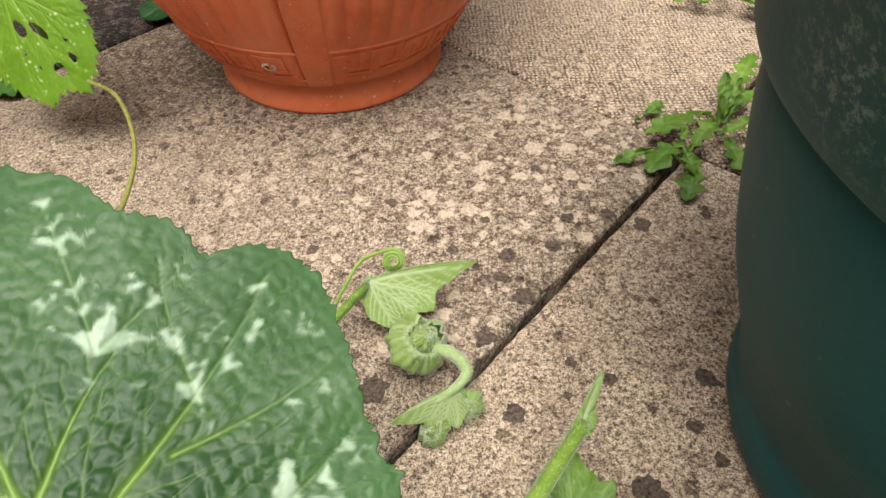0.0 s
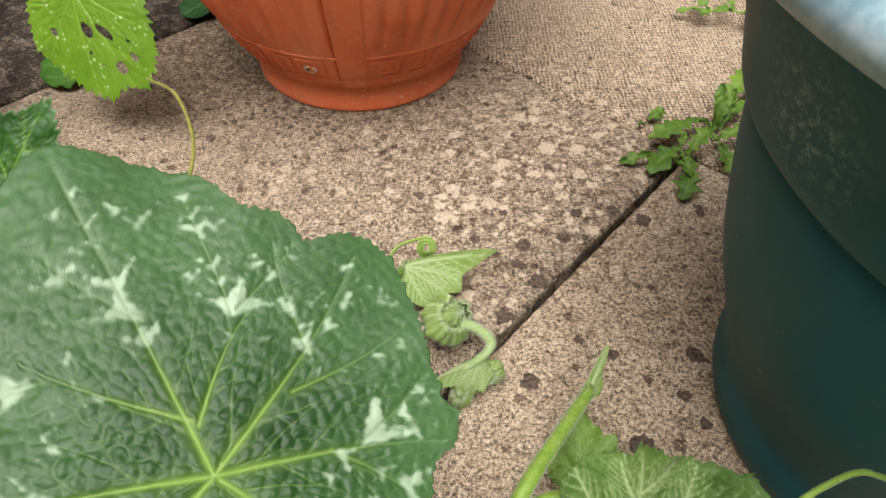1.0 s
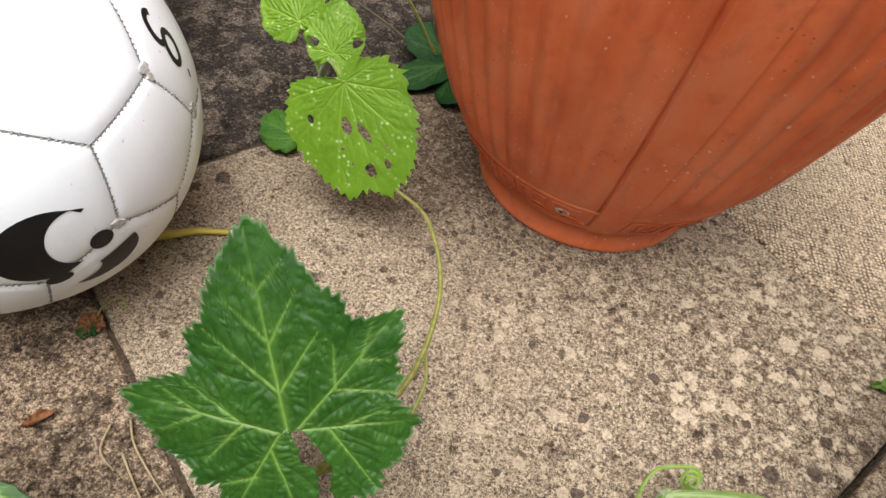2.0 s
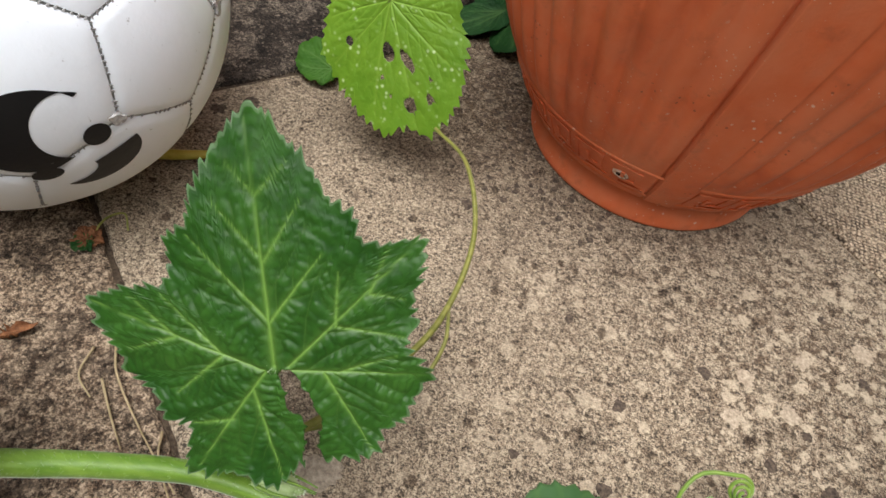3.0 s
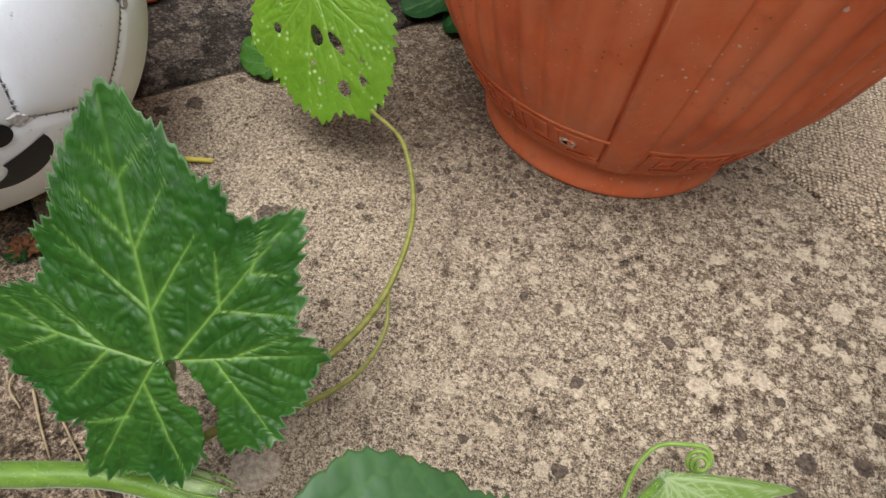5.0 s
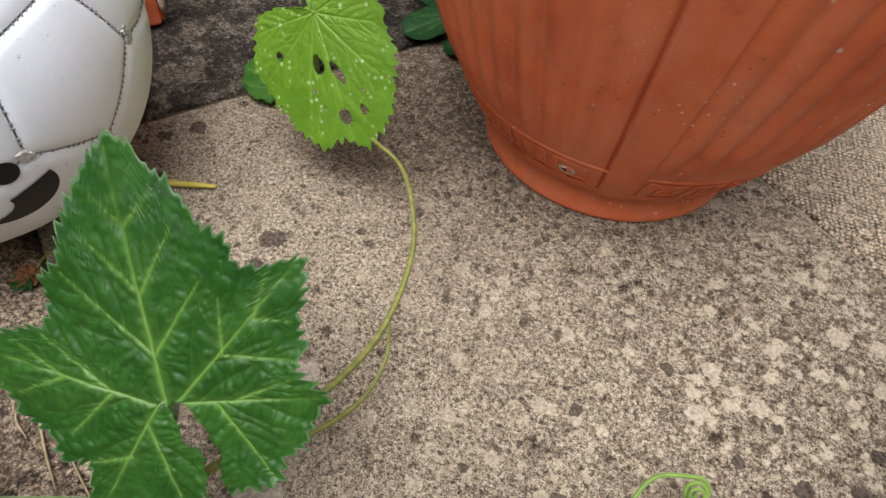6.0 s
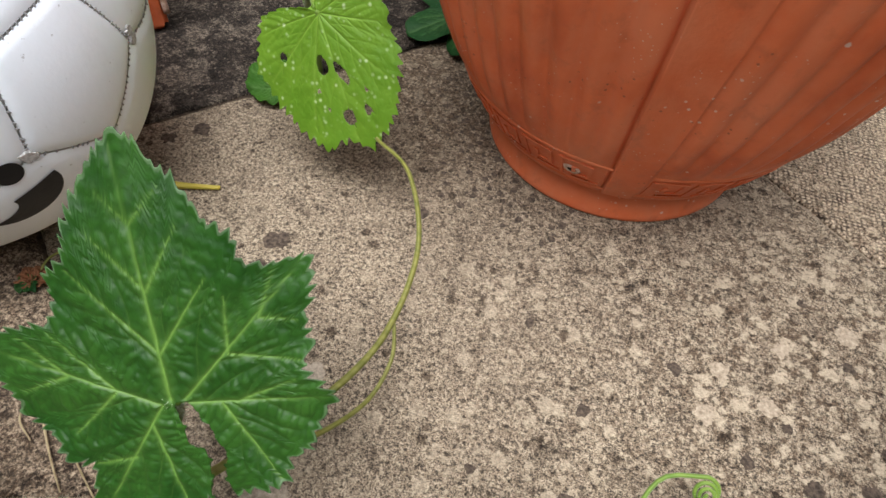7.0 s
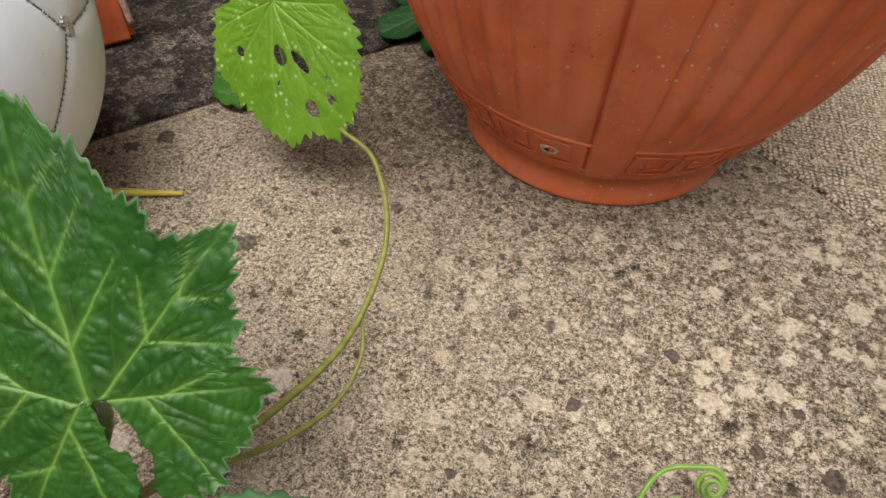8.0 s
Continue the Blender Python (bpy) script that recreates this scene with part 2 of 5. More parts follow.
def leaf_mat(name, deep, bright, vein, mottle=(0.27, 0.40, 0.27), seam=0.12, crease_shade=False, tone_scale=34.0, gloss=0.40, rough=0.42, relief=0.0011, share=0.25, speck=0.0, sheen=0.0, pucker=260.0, outer=None, rim=None):
    """A leaf: green with paler veins (attribute vein), silvery marks (mottle) and a puckered net of small veins."""
    n = Nodes(name)
    net_f = n.attr("pillow")
    tone = n.noise(tone_scale, 4, 0.65, True)
    c = n.ramp(tone, (0.34, deep), (0.66, bright))
    if outer:
        c = n.mix(n.ramp(n.attr("outward"), (0.22, 0.0), (0.62, 0.9)), c, n.ramp(tone, (0.34, tuple(0.72 * q for q in outer)), (0.66, outer)))
    # creases between pillows: shade painted as darker green where asked for, else paler veinlets
    c = n.mix(n.ramp(net_f, (0.02, seam), (0.45, 0.0)), c, tuple(0.55 * d for d in deep) if crease_shade else tuple(0.5 * b + 0.5 * v for b, v in zip(bright, vein)))
    c = n.mix(n.math("MULTIPLY", n.attr("glow"), 0.40, True), c, tuple(0.55 * b + 0.45 * v for b, v in zip(bright, vein)))
    c = n.mix(n.math("MULTIPLY", n.attr("vein"), 0.85, True), c, vein)
    if mottle:
        c = n.mix(n.math("MULTIPLY", n.attr("mottle"), 0.82, True), c, mottle)
    if rim:
        c = n.mix(n.ramp(n.math("ADD", n.attr("margin"), n.math("MULTIPLY", n.noise(420, 2, 0.6, True), 0.03)), (0.992, 0.0), (1.012, 0.22)), c, rim)
    if speck:
        s = n.math("MULTIPLY", n.ramp(n.cells(230, "F1", True), (0.10, 1.0), (0.34, 0.0)), n.ramp(n.noise(70, 2, 0.5, True), (0.48, 0.0), (0.62, speck)))
        c = n.mix(s, c, (0.62, 0.75, 0.40))
    dome = n.noise(pucker, 1.5, 0.5, True)
    h = n.math("ADD", n.math("MULTIPLY", dome, 0.6), n.math("MULTIPLY", n.noise(700, 2, 0.6, True), 0.12))
    return n.done(c, rough, n.bump(h, relief, 0.8), spec=gloss, sheen=sheen, translucent=n.mix(0.4, c, (0.25, 0.42, 0.04)), share=share)


LEAF_BIG = leaf_mat("mature_squash_leaf", (0.005, 0.030, 0.004), (0.017, 0.062, 0.010), (0.21, 0.33, 0.070), mottle=(0.38, 0.49, 0.34), outer=(0.055, 0.124, 0.042), tone_scale=24.0, seam=0.20, gloss=0.24, rough=0.42, relief=0.0003, share=0.15, pucker=420.0)
LEAF_STAR = leaf_mat("glossy_squash_leaf", (0.013, 0.060, 0.006), (0.038, 0.114, 0.014), (0.165, 0.30, 0.055), mottle=None, seam=0.45, crease_shade=True, rough=0.40, relief=0.00015, pucker=520.0, share=0.16, gloss=0.26, rim=(0.30, 0.40, 0.24))
LEAF_PALE = leaf_mat("pale_lime_leaf", (0.130, 0.280, 0.013), (0.185, 0.345, 0.022), (0.23, 0.39, 0.04), mottle=None, seam=0.10, rough=0.5, relief=0.0006, share=0.35, speck=0.9)
LEAF_YOUNG = leaf_mat("young_downy_leaf", (0.16, 0.28, 0.040), (0.24, 0.35, 0.075), (0.44, 0.54, 0.27), mottle=None, seam=0.5, rough=0.55, relief=0.0006, share=0.35, sheen=0.5)
LEAF_UNDER = leaf_mat("pale_leaf_underside", (0.034, 0.095, 0.010), (0.105, 0.205, 0.030), (0.44, 0.54, 0.26), mottle=None, seam=0.3, rough=0.6, relief=0.0006, share=0.3, sheen=0.3)
LEAF_WEED = leaf_mat("weed_leaf", (0.050, 0.140, 0.010), (0.180, 0.305, 0.035), (0.22, 0.36, 0.09), mottle=None, seam=0.08, rough=0.5, relief=0.0004, share=0.3)
LEAF_LOW = leaf_mat("low_green_leaf", (0.025, 0.090, 0.008), (0.055, 0.150, 0.015), (0.09, 0.19, 0.04), mottle=None, seam=0.05, gloss=0.15, rough=0.6, relief=0.0004, share=0.25)
LEAF_DARK = leaf_mat("shaded_broad_leaf", (0.008, 0.042, 0.010), (0.020, 0.075, 0.018), (0.07, 0.15, 0.04), mottle=None, seam=0.05, gloss=0.15, rough=0.55, relief=0.0006, share=0.2)


def stalk_mat(name, a, b, sheen=0.4):
    n = Nodes(name)
    stretched = n.add("ShaderNodeMapping", Vector=n.place(False), Scale=(0.25, 1.0, 1.0)).outputs[0]
    t = n.add("ShaderNodeTexNoise", Vector=stretched, Scale=260.0, Detail=3.0).outputs["Fac"]
    c = n.ramp(t, (0.35, a), (0.65, b))
    return n.done(c, 0.45, n.bump(n.noise(900, 2, 0.5), 0.0003, 0.6), spec=0.4, sheen=sheen, translucent=(0.25, 0.42, 0.05), share=0.18)


STALK = stalk_mat("green_stalk", (0.090, 0.185, 0.014), (0.160, 0.270, 0.032))
STALK_LIME = stalk_mat("lime_stalk", (0.14, 0.26, 0.025), (0.22, 0.33, 0.05))
STALK_OLIVE = stalk_mat("olive_tendril", (0.16, 0.165, 0.028), (0.27, 0.26, 0.06), 0.1)
STALK_PALE = stalk_mat("pale_woolly_shoot", (0.30, 0.43, 0.15), (0.42, 0.53, 0.25), 0.7)
STALK_YELLOW = stalk_mat("yellow_stalk", (0.46, 0.37, 0.04), (0.62, 0.50, 0.09), 0.0)
STALK_BROWN = stalk_mat("brown_twig", (0.05, 0.035, 0.02), (0.11, 0.075, 0.045), 0.0)
STRAW = stalk_mat("dry_straw", (0.30, 0.22, 0.12), (0.48, 0.37, 0.22), 0.0)
DOWN = Nodes("pale_plant_hair").done((0.62, 0.70, 0.50), 0.6, translucent=(0.62, 0.70, 0.50), share=0.4)
DEAD_LEAF = crust_mat("dead_leaf", (0.10, 0.038, 0.016), (0.23, 0.10, 0.042), 0.7)
WHITE_PLASTIC = crust_mat("white_plastic", (0.66, 0.67, 0.68), (0.80, 0.81, 0.82), 0.4)
GREY_PRINT = Nodes("grey_print").done((0.10, 0.11, 0.13), 0.5)


# ---- building helpers ----
from mathutils import kdtree


def mesh_of(name, verts, faces, material, smooth=True):
    me = bpy.data.meshes.new(name)
    me.from_pydata([tuple(v) for v in verts], [], [tuple(f) for f in faces])
    me.validate()
    if smooth:
        me.polygons.foreach_set("use_smooth", [True] * len(me.polygons))
    for m in material if isinstance(material, (list, tuple)) else [material]:
        me.materials.append(m)
    return me


def part(name, me, parent, label="", m=None):
    ob = new(name, me)
    ob.parent = parent
    if m is not None:
        ob.matrix_local = m
    if label:
        ob["label"] = label
    return ob


def thing(name, label, category, at=(0, 0, 0), group="", kind=""):
    ob = new(name)
    ob.location = at
    ob.empty_display_size = 0.02
    return tagged(ob, label, category, group, kind)


def attribute(me, name, values):
    a = me.attributes.new(name, "FLOAT", "POINT")
    a.data.foreach_set("value", np.asarray(values, dtype=np.float32))


def glide(points, per=8):
    """A smooth line through the points (Catmull-Rom)."""
    p = [Vector(q) for q in points]
    p = [p[0] * 2 - p[1]] + p + [p[-1] * 2 - p[-2]]
    out = []
    for i in range(1, len(p) - 2):
        for k in range(per):
            t = k / per
            out.append(0.5 * (2 * p[i] + (p[i + 1] - p[i - 1]) * t + (2 * p[i - 1] - 5 * p[i] + 4 * p[i + 1] - p[i + 2]) * t * t + (3 * p[i] - p[i - 1] - 3 * p[i + 1] + p[i + 2]) * t ** 3))
    out.append(p[-2].copy())
    return out


def tube(points, r0, r1=None, sides=10, per=8, ridge=0.0, ridges=5, swell=None, seed=0):
    """A round stalk along a smooth line, from radius r0 to r1, with lengthwise ridges. Gives points and faces."""
    line = glide(points, per)
    r1 = r0 if r1 is None else r1
    rng = random.Random(seed)
    verts, faces, rings = [], [], []
    side = None
    for i, c in enumerate(line):
        d = (line[min(i + 1, len(line) - 1)] - line[max(i - 1, 0)]).normalized()
        if side is None:
            side = d.orthogonal().normalized()
        side = (side - d * side.dot(d)).normalized()
        up = d.cross(side)
        f = i / (len(line) - 1)
        r = r0 + (r1 - r0) * f
        if swell:
            for at, wide, more in swell:
                r *= 1 + more * math.exp(-((f - at) / wide) ** 2)
        rings.append((c, d, side.copy(), up.copy(), r))
        for k in range(sides):
            a = 2 * math.pi * k / sides
            q = r * (1 + ridge * math.cos(ridges * a)) * (1 + rng.uniform(-0.025, 0.025))
            verts.append(c + side * math.cos(a) * q + up * math.sin(a) * q)
    for i in range(len(line) - 1):
        for k in range(sides):
            k2 = (k + 1) % sides
            faces.append((i * sides + k, i * sides + k2, (i + 1) * sides + k2, (i + 1) * sides + k))
    faces.append(tuple(range(sides))[::-1])
    faces.append(tuple((len(line) - 1) * sides + k for k in range(sides)))
    return verts, faces, rings


def stalk(name, parent, points, r0, r1=None, material=None, label="", hair=0, hair_len=0.0022, **more):
    v, f, rings = tube(points, r0, r1, **more)
    ob = part(name, mesh_of(name, v, f, material), parent, label)
    if hair:
        down(ob, rings, hair, hair_len, len(points))
    return ob


def down(parent, rings, count, length, seed):
    """Short pale hairs that stand off a stalk."""
    rng = random.Random(seed)
    verts, faces = [], []
    for _ in range(count):
        c, d, s, u, r = rings[rng.randrange(len(rings))]
        nxt = rng.uniform(-0.5, 0.5)
        a = rng.uniform(0, 2 * math.pi)
        o = s * math.cos(a) + u * math.sin(a)
        root = c + o * r * 0.97 + d * nxt * 0.006
        tip = root + (o + d * rng.uniform(-0.4, 0.4)) * length * rng.uniform(0.5, 1.2)
        w = d.cross(o) * 0.00007
        n = len(verts)
        verts += [root - w, root + w, tip]
        faces.append((n, n + 1, n + 2))
    tagged(part("down", mesh_of("down", verts, faces, DOWN, False), parent), kind="stuff")


def revolve(profile, steps=96, shape=None, close=False):
    """A body of revolution from (radius, height) pairs; shape(angle, height, radius) may change the radius."""
    verts, faces = [], []
    for r, z in profile:
        for k in range(steps):
            a = 2 * math.pi * k / steps
            q = shape(a, z, r) if shape else r
            verts.append((q * math.cos(a), q * math.sin(a), z))
    n = len(profile)
    for i in range(n - 1):
        for k in range(steps):
            k2 = (k + 1) % steps
            faces.append((i * steps + k, i * steps + k2, (i + 1) * steps + k2, (i + 1) * steps + k))
    if close:
        faces.append(tuple(range(steps))[::-1])
    return verts, faces


def smooth_profile(points, per=6):
    return [(p.x, p.y) for p in glide([(r, z, 0) for r, z in points], per)]


def outline_radius(outline, phi):
    """The edge of a leaf at an angle: straight runs between the (degrees, millimetres) pairs of its tips and bays."""
    for (a0, r0), (a1, r1) in zip(outline, outline[1:] + [(outline[0][0] + 360, outline[0][1])]):
        p = phi
        while p < a0:
            p += 360
        if a0 <= p <= a1:
            s = r0 * math.sin(radians(p - a0)) + r1 * math.sin(radians(a1 - p))
            if s <= 1e-6 or a1 - a0 < 1e-6:
                return r0
            return r0 * r1 * math.sin(radians(a1 - a0)) / s
    return outline[0][1]


def blade(outline, ribs, around=300, rings=48, tooth=(4.0, 1.1), round_off=1.5, side_veins=5, blister=0.9, wave=1.5, cup=(0.0, 0.0), curl=0.0, groove=0.7,
          vein=(1.0, 0.45), holes=(), mottles=0, thick=0.35, seed=1, fold=0.0, ripple=3.6, mottle_from=0.0, side=0.6, vein_fade=0.0, cell=3.6, puff=0.6, ladder_rise=0.20, fork_bend=6.0, smooth_out=0.55, mottle_gap=5.5, soft=0.55, stretch=0.0, main_swell=False, jumble=0.5):
    """The blade of a leaf, in metres: x to its right, y to its tip, z off its upper face; the stalk meets it at the origin.
    outline: (degrees clockwise from the tip, millimetres); ribs: the same for the ends of the main veins."""
    rng = random.Random(seed)
    outline = sorted(((a + 180) % 360 - 180, r) for a, r in outline)
    phis = [-180 + 360 * k / around for k in range(around)]
    base = np.array([outline_radius(outline, p) for p in phis])
    k = max(1, int(round_off))
    kernel = np.ones(2 * k + 1) / (2 * k + 1)
    base = np.convolve(np.concatenate([base[-k:], base, base[:k]]), kernel, "valid")
    ang = np.radians(np.array(phis))
    ex, ey = base * np.sin(ang), base * np.cos(ang)
    run = np.concatenate([[0], np.cumsum(np.hypot(np.diff(ex), np.diff(ey)))])
    wob = np.array([noise.noise((r * 0.16, seed * 3.1, 0)) for r in run])
    saw = ((run + 3.0 * wob) / tooth[0]) % 1.0
    edge = base + tooth[1] * (np.where(saw < 0.62, saw / 0.62, (1 - saw) / 0.38) - 0.5) * (0.8 + 0.9 * wob) + 1.2 * wob
    edge = np.maximum(edge, 2.0)
    rho = (np.arange(rings + 1) / rings) ** 0.85
    X = np.concatenate([[0.0], np.outer(rho[1:], edge * np.sin(ang)).ravel()])
    Y = np.concatenate([[0.0], np.outer(rho[1:], edge * np.cos(ang)).ravel()])
    RHO = np.concatenate([[0.0], np.repeat(rho[1:], around)])
    # veins: main ribs from the stalk, and side veins that bend towards the rib's tip
    segs, rails = [], []
    for a, r, *fork in ribs:
        end = r * np.array([math.sin(radians(a)), math.cos(radians(a))])
        start = fork[1] * np.array([math.sin(radians(fork[0])), math.cos(radians(fork[0]))]) if fork else np.zeros(2)
        r = math.hypot(*(end - start))
        a = math.degrees(math.atan2(*(end - start)))
        bend = rng.uniform(-fork_bend, fork_bend)
        rails.append((a, start[0], start[1], r))
        last = start
        for s in range(1, 7):
            aa = radians(a + bend * (s / 6) ** 2)
            p = start + r * s / 6 * np.array([math.sin(aa), math.cos(aa)])
            segs.append((*last, *p, vein[0] * ((0.85 if fork else 1.2) - (0.6 if fork else 0.9) * s / 6), 1.0))
            last = p
        for s in range(side_veins):
            for hand in (-1, 1):
                f = (s + 0.8 + rng.uniform(-0.15, 0.15) + 0.25 * hand) / (side_veins + 0.6)
                aa = radians(a + bend * f * f)
                p0 = start + r * f * np.array([math.sin(aa), math.cos(aa)])
                length = r * 0.55 * (1.05 - f) * rng.uniform(0.8, 1.1) + 4
                last = p0
                for q in range(1, 4):
                    aa = radians(a + bend * f * f + hand * (48 - 9 * q))
                    p = last + length / 3 * np.array([math.sin(aa), math.cos(aa)])
                    segs.append((*last, *p, vein[1] * (1.1 - 0.25 * q), side))
                    last = p
    near = np.full(len(X), 1e9)
    line = np.zeros(len(X))
    glow = np.zeros(len(X))
    for x0, y0, x1, y1, w, strong in segs:
        dx, dy = x1 - x0, y1 - y0
        t = np.clip(((X - x0) * dx + (Y - y0) * dy) / (dx * dx + dy * dy + 1e-9), 0, 1)
        d = np.hypot(X - x0 - t * dx, Y - y0 - t * dy)
        if strong == 1.0 or not main_swell:
            near = np.minimum(near, d)
        line = np.maximum(line, strong * np.exp(-(d / w) ** 2))
        glow = np.maximum(glow, (strong if strong == 1.0 else 0.25 * strong) * np.exp(-(d / (3.6 * w)) ** 2))
    ROUGH = np.array([noise.noise((x * 0.16, y * 0.16, seed)) for x, y in zip(X, Y)])
    FINE = np.array([noise.noise((x * 0.42, y * 0.42, seed + 7)) for x, y in zip(X, Y)])
    FAR = np.hypot(X, Y)
    ladder = np.cos(2 * np.pi * (FAR + 1.6 * ROUGH + 0.9 * FINE) / ripple) * np.clip(FAR / 12, 0, 1)
    plump = blister * np.clip(1.5 - FAR / 75, smooth_out, 1.5) if vein_fade else blister
    Z = -groove * line + plump * (1 - np.exp(-near / 2.6)) * (0.80 + 0.45 * FINE + ladder_rise * ladder) + 0.7 * ROUGH * blister
    # the blade swells into small pillows between the finest veins
    reach = float(edge.max())
    grid = int(2 * reach / cell) + 2
    seeds = kdtree.KDTree(grid * grid)
    for i in range(grid * grid):
        gx, gy = i % grid + 0.5 * (i // grid % 2), i // grid
        seeds.insert(((gx + rng.uniform(-0.46, 0.46)) * cell - reach, (gy + rng.uniform(-0.46, 0.46)) * cell - reach, 0), i)
    seeds.balance()
    PILLOW = np.zeros(len(X))
    sweep = np.concatenate([[0.0], np.tile(ang, rings)])
    PX, PY = (FAR * sweep * stretch, FAR - 0.55 * reach) if stretch else (X, Y)
    for i, (x, y) in enumerate(zip(PX + jumble * FINE, PY + jumble * ROUGH)):
        (_, _, d0), (_, _, d1) = seeds.find_n((x, y, 0), 2)
        PILLOW[i] = d1 - d0
    PILLOW = np.clip(PILLOW / (soft * cell), 0, 1)
    PILLOW = (2 * PILLOW - PILLOW ** 2) * (1 - np.exp(-near / 0.8))
    Z += puff * (plump if vein_fade else 1.0) * PILLOW
    A = np.concatenate([[0.0], np.tile(ang, rings)])
    Z += wave * RHO ** 3 * (np.sin(7 * A + seed) + 0.6 * np.sin(13 * A + 2.1 * seed))
    Z += cup[0] * X * X / 100 + cup[1] * Y * np.abs(Y) / 100 + curl * RHO ** 4 + fold * np.abs(X)
    mot = np.zeros(len(X))
    if mottles:
        # pale wedges strung along the outer ribs, with small flecks beside them
        chosen = [(sx, sy, a0, 1.25) for a0, sx, sy, length in rails if math.hypot(sx, sy) > mottle_from]
        for a0, sx, sy, length in rails:
            along = rng.uniform(0.0, 6.0)
            while along < length:
                px, py = sx + along * math.sin(radians(a0)), sy + along * math.cos(radians(a0))
                if math.hypot(px, py) > mottle_from and all(math.hypot(px - q[0], py - q[1]) > mottle_gap for q in chosen):
                    chosen.append((px, py, a0, rng.choice((0.25, 0.45, 0.8))))
                    off = rng.choice((-1, 1)) * rng.uniform(4.0, 9.0)
                    if rng.random() < 0.75:
                        chosen.append((px + off * math.cos(radians(a0)), py - off * math.sin(radians(a0)), a0 + 3 * off, rng.choice((0.15, 0.3, 0.45))))
                along += rng.uniform(5.0, 9.5)
        # and single wedges between the ribs
        for _ in range(mottles):
            pa, pr = rng.uniform(-180, 180), reach * math.sqrt(rng.uniform(0.12, 0.95))
            px, py = pr * math.sin(radians(pa)), pr * math.cos(radians(pa))
            if pr > mottle_from and pr < 0.93 * outline_radius(outline, pa) and all(math.hypot(px - q[0], py - q[1]) > 1.15 * mottle_gap for q in chosen):
                chosen.append((px, py, pa + rng.uniform(-15, 15), rng.choice((0.3, 0.45, 0.65))))
        for kx, ky, ka, big in chosen:
            long, spread = (2.0 + 8.6 * big) * rng.uniform(0.8, 1.25), rng.uniform(0.40, 0.75)
            ux, uy = math.sin(radians(ka)), math.cos(radians(ka))
            along = (X - kx) * ux + (Y - ky) * uy + 2.0
            off = np.abs((X - kx) * uy - (Y - ky) * ux)
            wide = spread * along + 0.5
            ends = long * (0.82 + 0.28 * np.clip(off / np.maximum(wide, 0.1), 0, 1) ** 2) + 1.6 * FINE + 1.5 * ROUGH
            inside = np.minimum(np.minimum(wide - off, along), ends - along) + 1.6 * FINE + 1.1 * ROUGH - 0.25
            mot = np.maximum(mot, np.clip(inside / 1.7, 0, 1) * rng.uniform(0.65, 1.0) * (0.9 + 0.3 * ROUGH) * np.clip(0.85 + 0.6 * PILLOW, 0, 1))
    if vein_fade:
        mot = np.maximum(mot, 0.22 * line * np.clip(FAR / vein_fade - 0.9, 0, 1))
        line = line * np.clip(1.25 - FAR / vein_fade, 0.08, 1)
        glow = glow * np.clip(1.15 - FAR / vein_fade, 0.0, 1)
    verts = np.stack([X, Y, Z], 1) / 1000
    faces = []

    def kept(i):
        return not any(((X[i] - hx) * math.cos(ha) + (Y[i] - hy) * math.sin(ha)) ** 2 / ra ** 2 + ((Y[i] - hy) * math.cos(ha) - (X[i] - hx) * math.sin(ha)) ** 2 / rb ** 2 < 1 + 0.35 * FINE[i] for hx, hy, ra, rb, ha in holes)

    ok = [True] * len(X) if not holes else [kept(i) for i in range(len(X))]
    for k in range(around):
        k2 = (k + 1) % around
        faces.append((0, 1 + k2, 1 + k))
        for j in range(rings - 1):
            a, b, c, d = 1 + j * around + k, 1 + j * around + k2, 1 + (j + 1) * around + k2, 1 + (j + 1) * around + k
            if ok[a] and ok[b] and ok[c] and ok[d]:
                faces.append((a, b, c, d))
    return verts, faces, line, glow, mot, PILLOW, np.clip(FAR / reach, 0, 1), RHO, thick / 1000


def leaf_mesh(name, material, outline, ribs, **more):
    v, f, line, glow, mot, pillow, outward, margin, thick = blade(outline, ribs, **more)
    me = mesh_of(name, v, f, material)
    attribute(me, "vein", line)
    attribute(me, "glow", glow)
    attribute(me, "mottle", mot)
    attribute(me, "pillow", pillow)
    attribute(me, "outward", outward)
    attribute(me, "margin", margin)
    return me, thick


def leaf_part(name, parent, m, material, outline, ribs, label="", **more):
    me, thick = leaf_mesh(name, material, outline, ribs, **more)
    ob = part(name, me, parent, label, m)
    mod = ob.modifiers.new("thickness", "SOLIDIFY")
    mod.thickness, mod.offset = thick, -1
    return ob


def scaled(shape, k):
    """An outline or a set of ribs, made k times as large."""
    return [(q[0], q[1] * k) if len(q) == 2 else (q[0], q[1] * k, q[2], q[3] * k) for q in shape]


def set_at(origin, y, n):
    """The pose of a leaf from its stalk's end, the way to its tip and the normal of its upper face."""
    n = Vector(n).normalized()
    y = Vector(y)
    y = (y - n * y.dot(n)).normalized()
    x = y.cross(n)
    return Matrix(((x.x, y.x, n.x, origin[0]), (x.y, y.y, n.y, origin[1]), (x.z, y.z, n.z, origin[2]), (0, 0, 0, 1)))


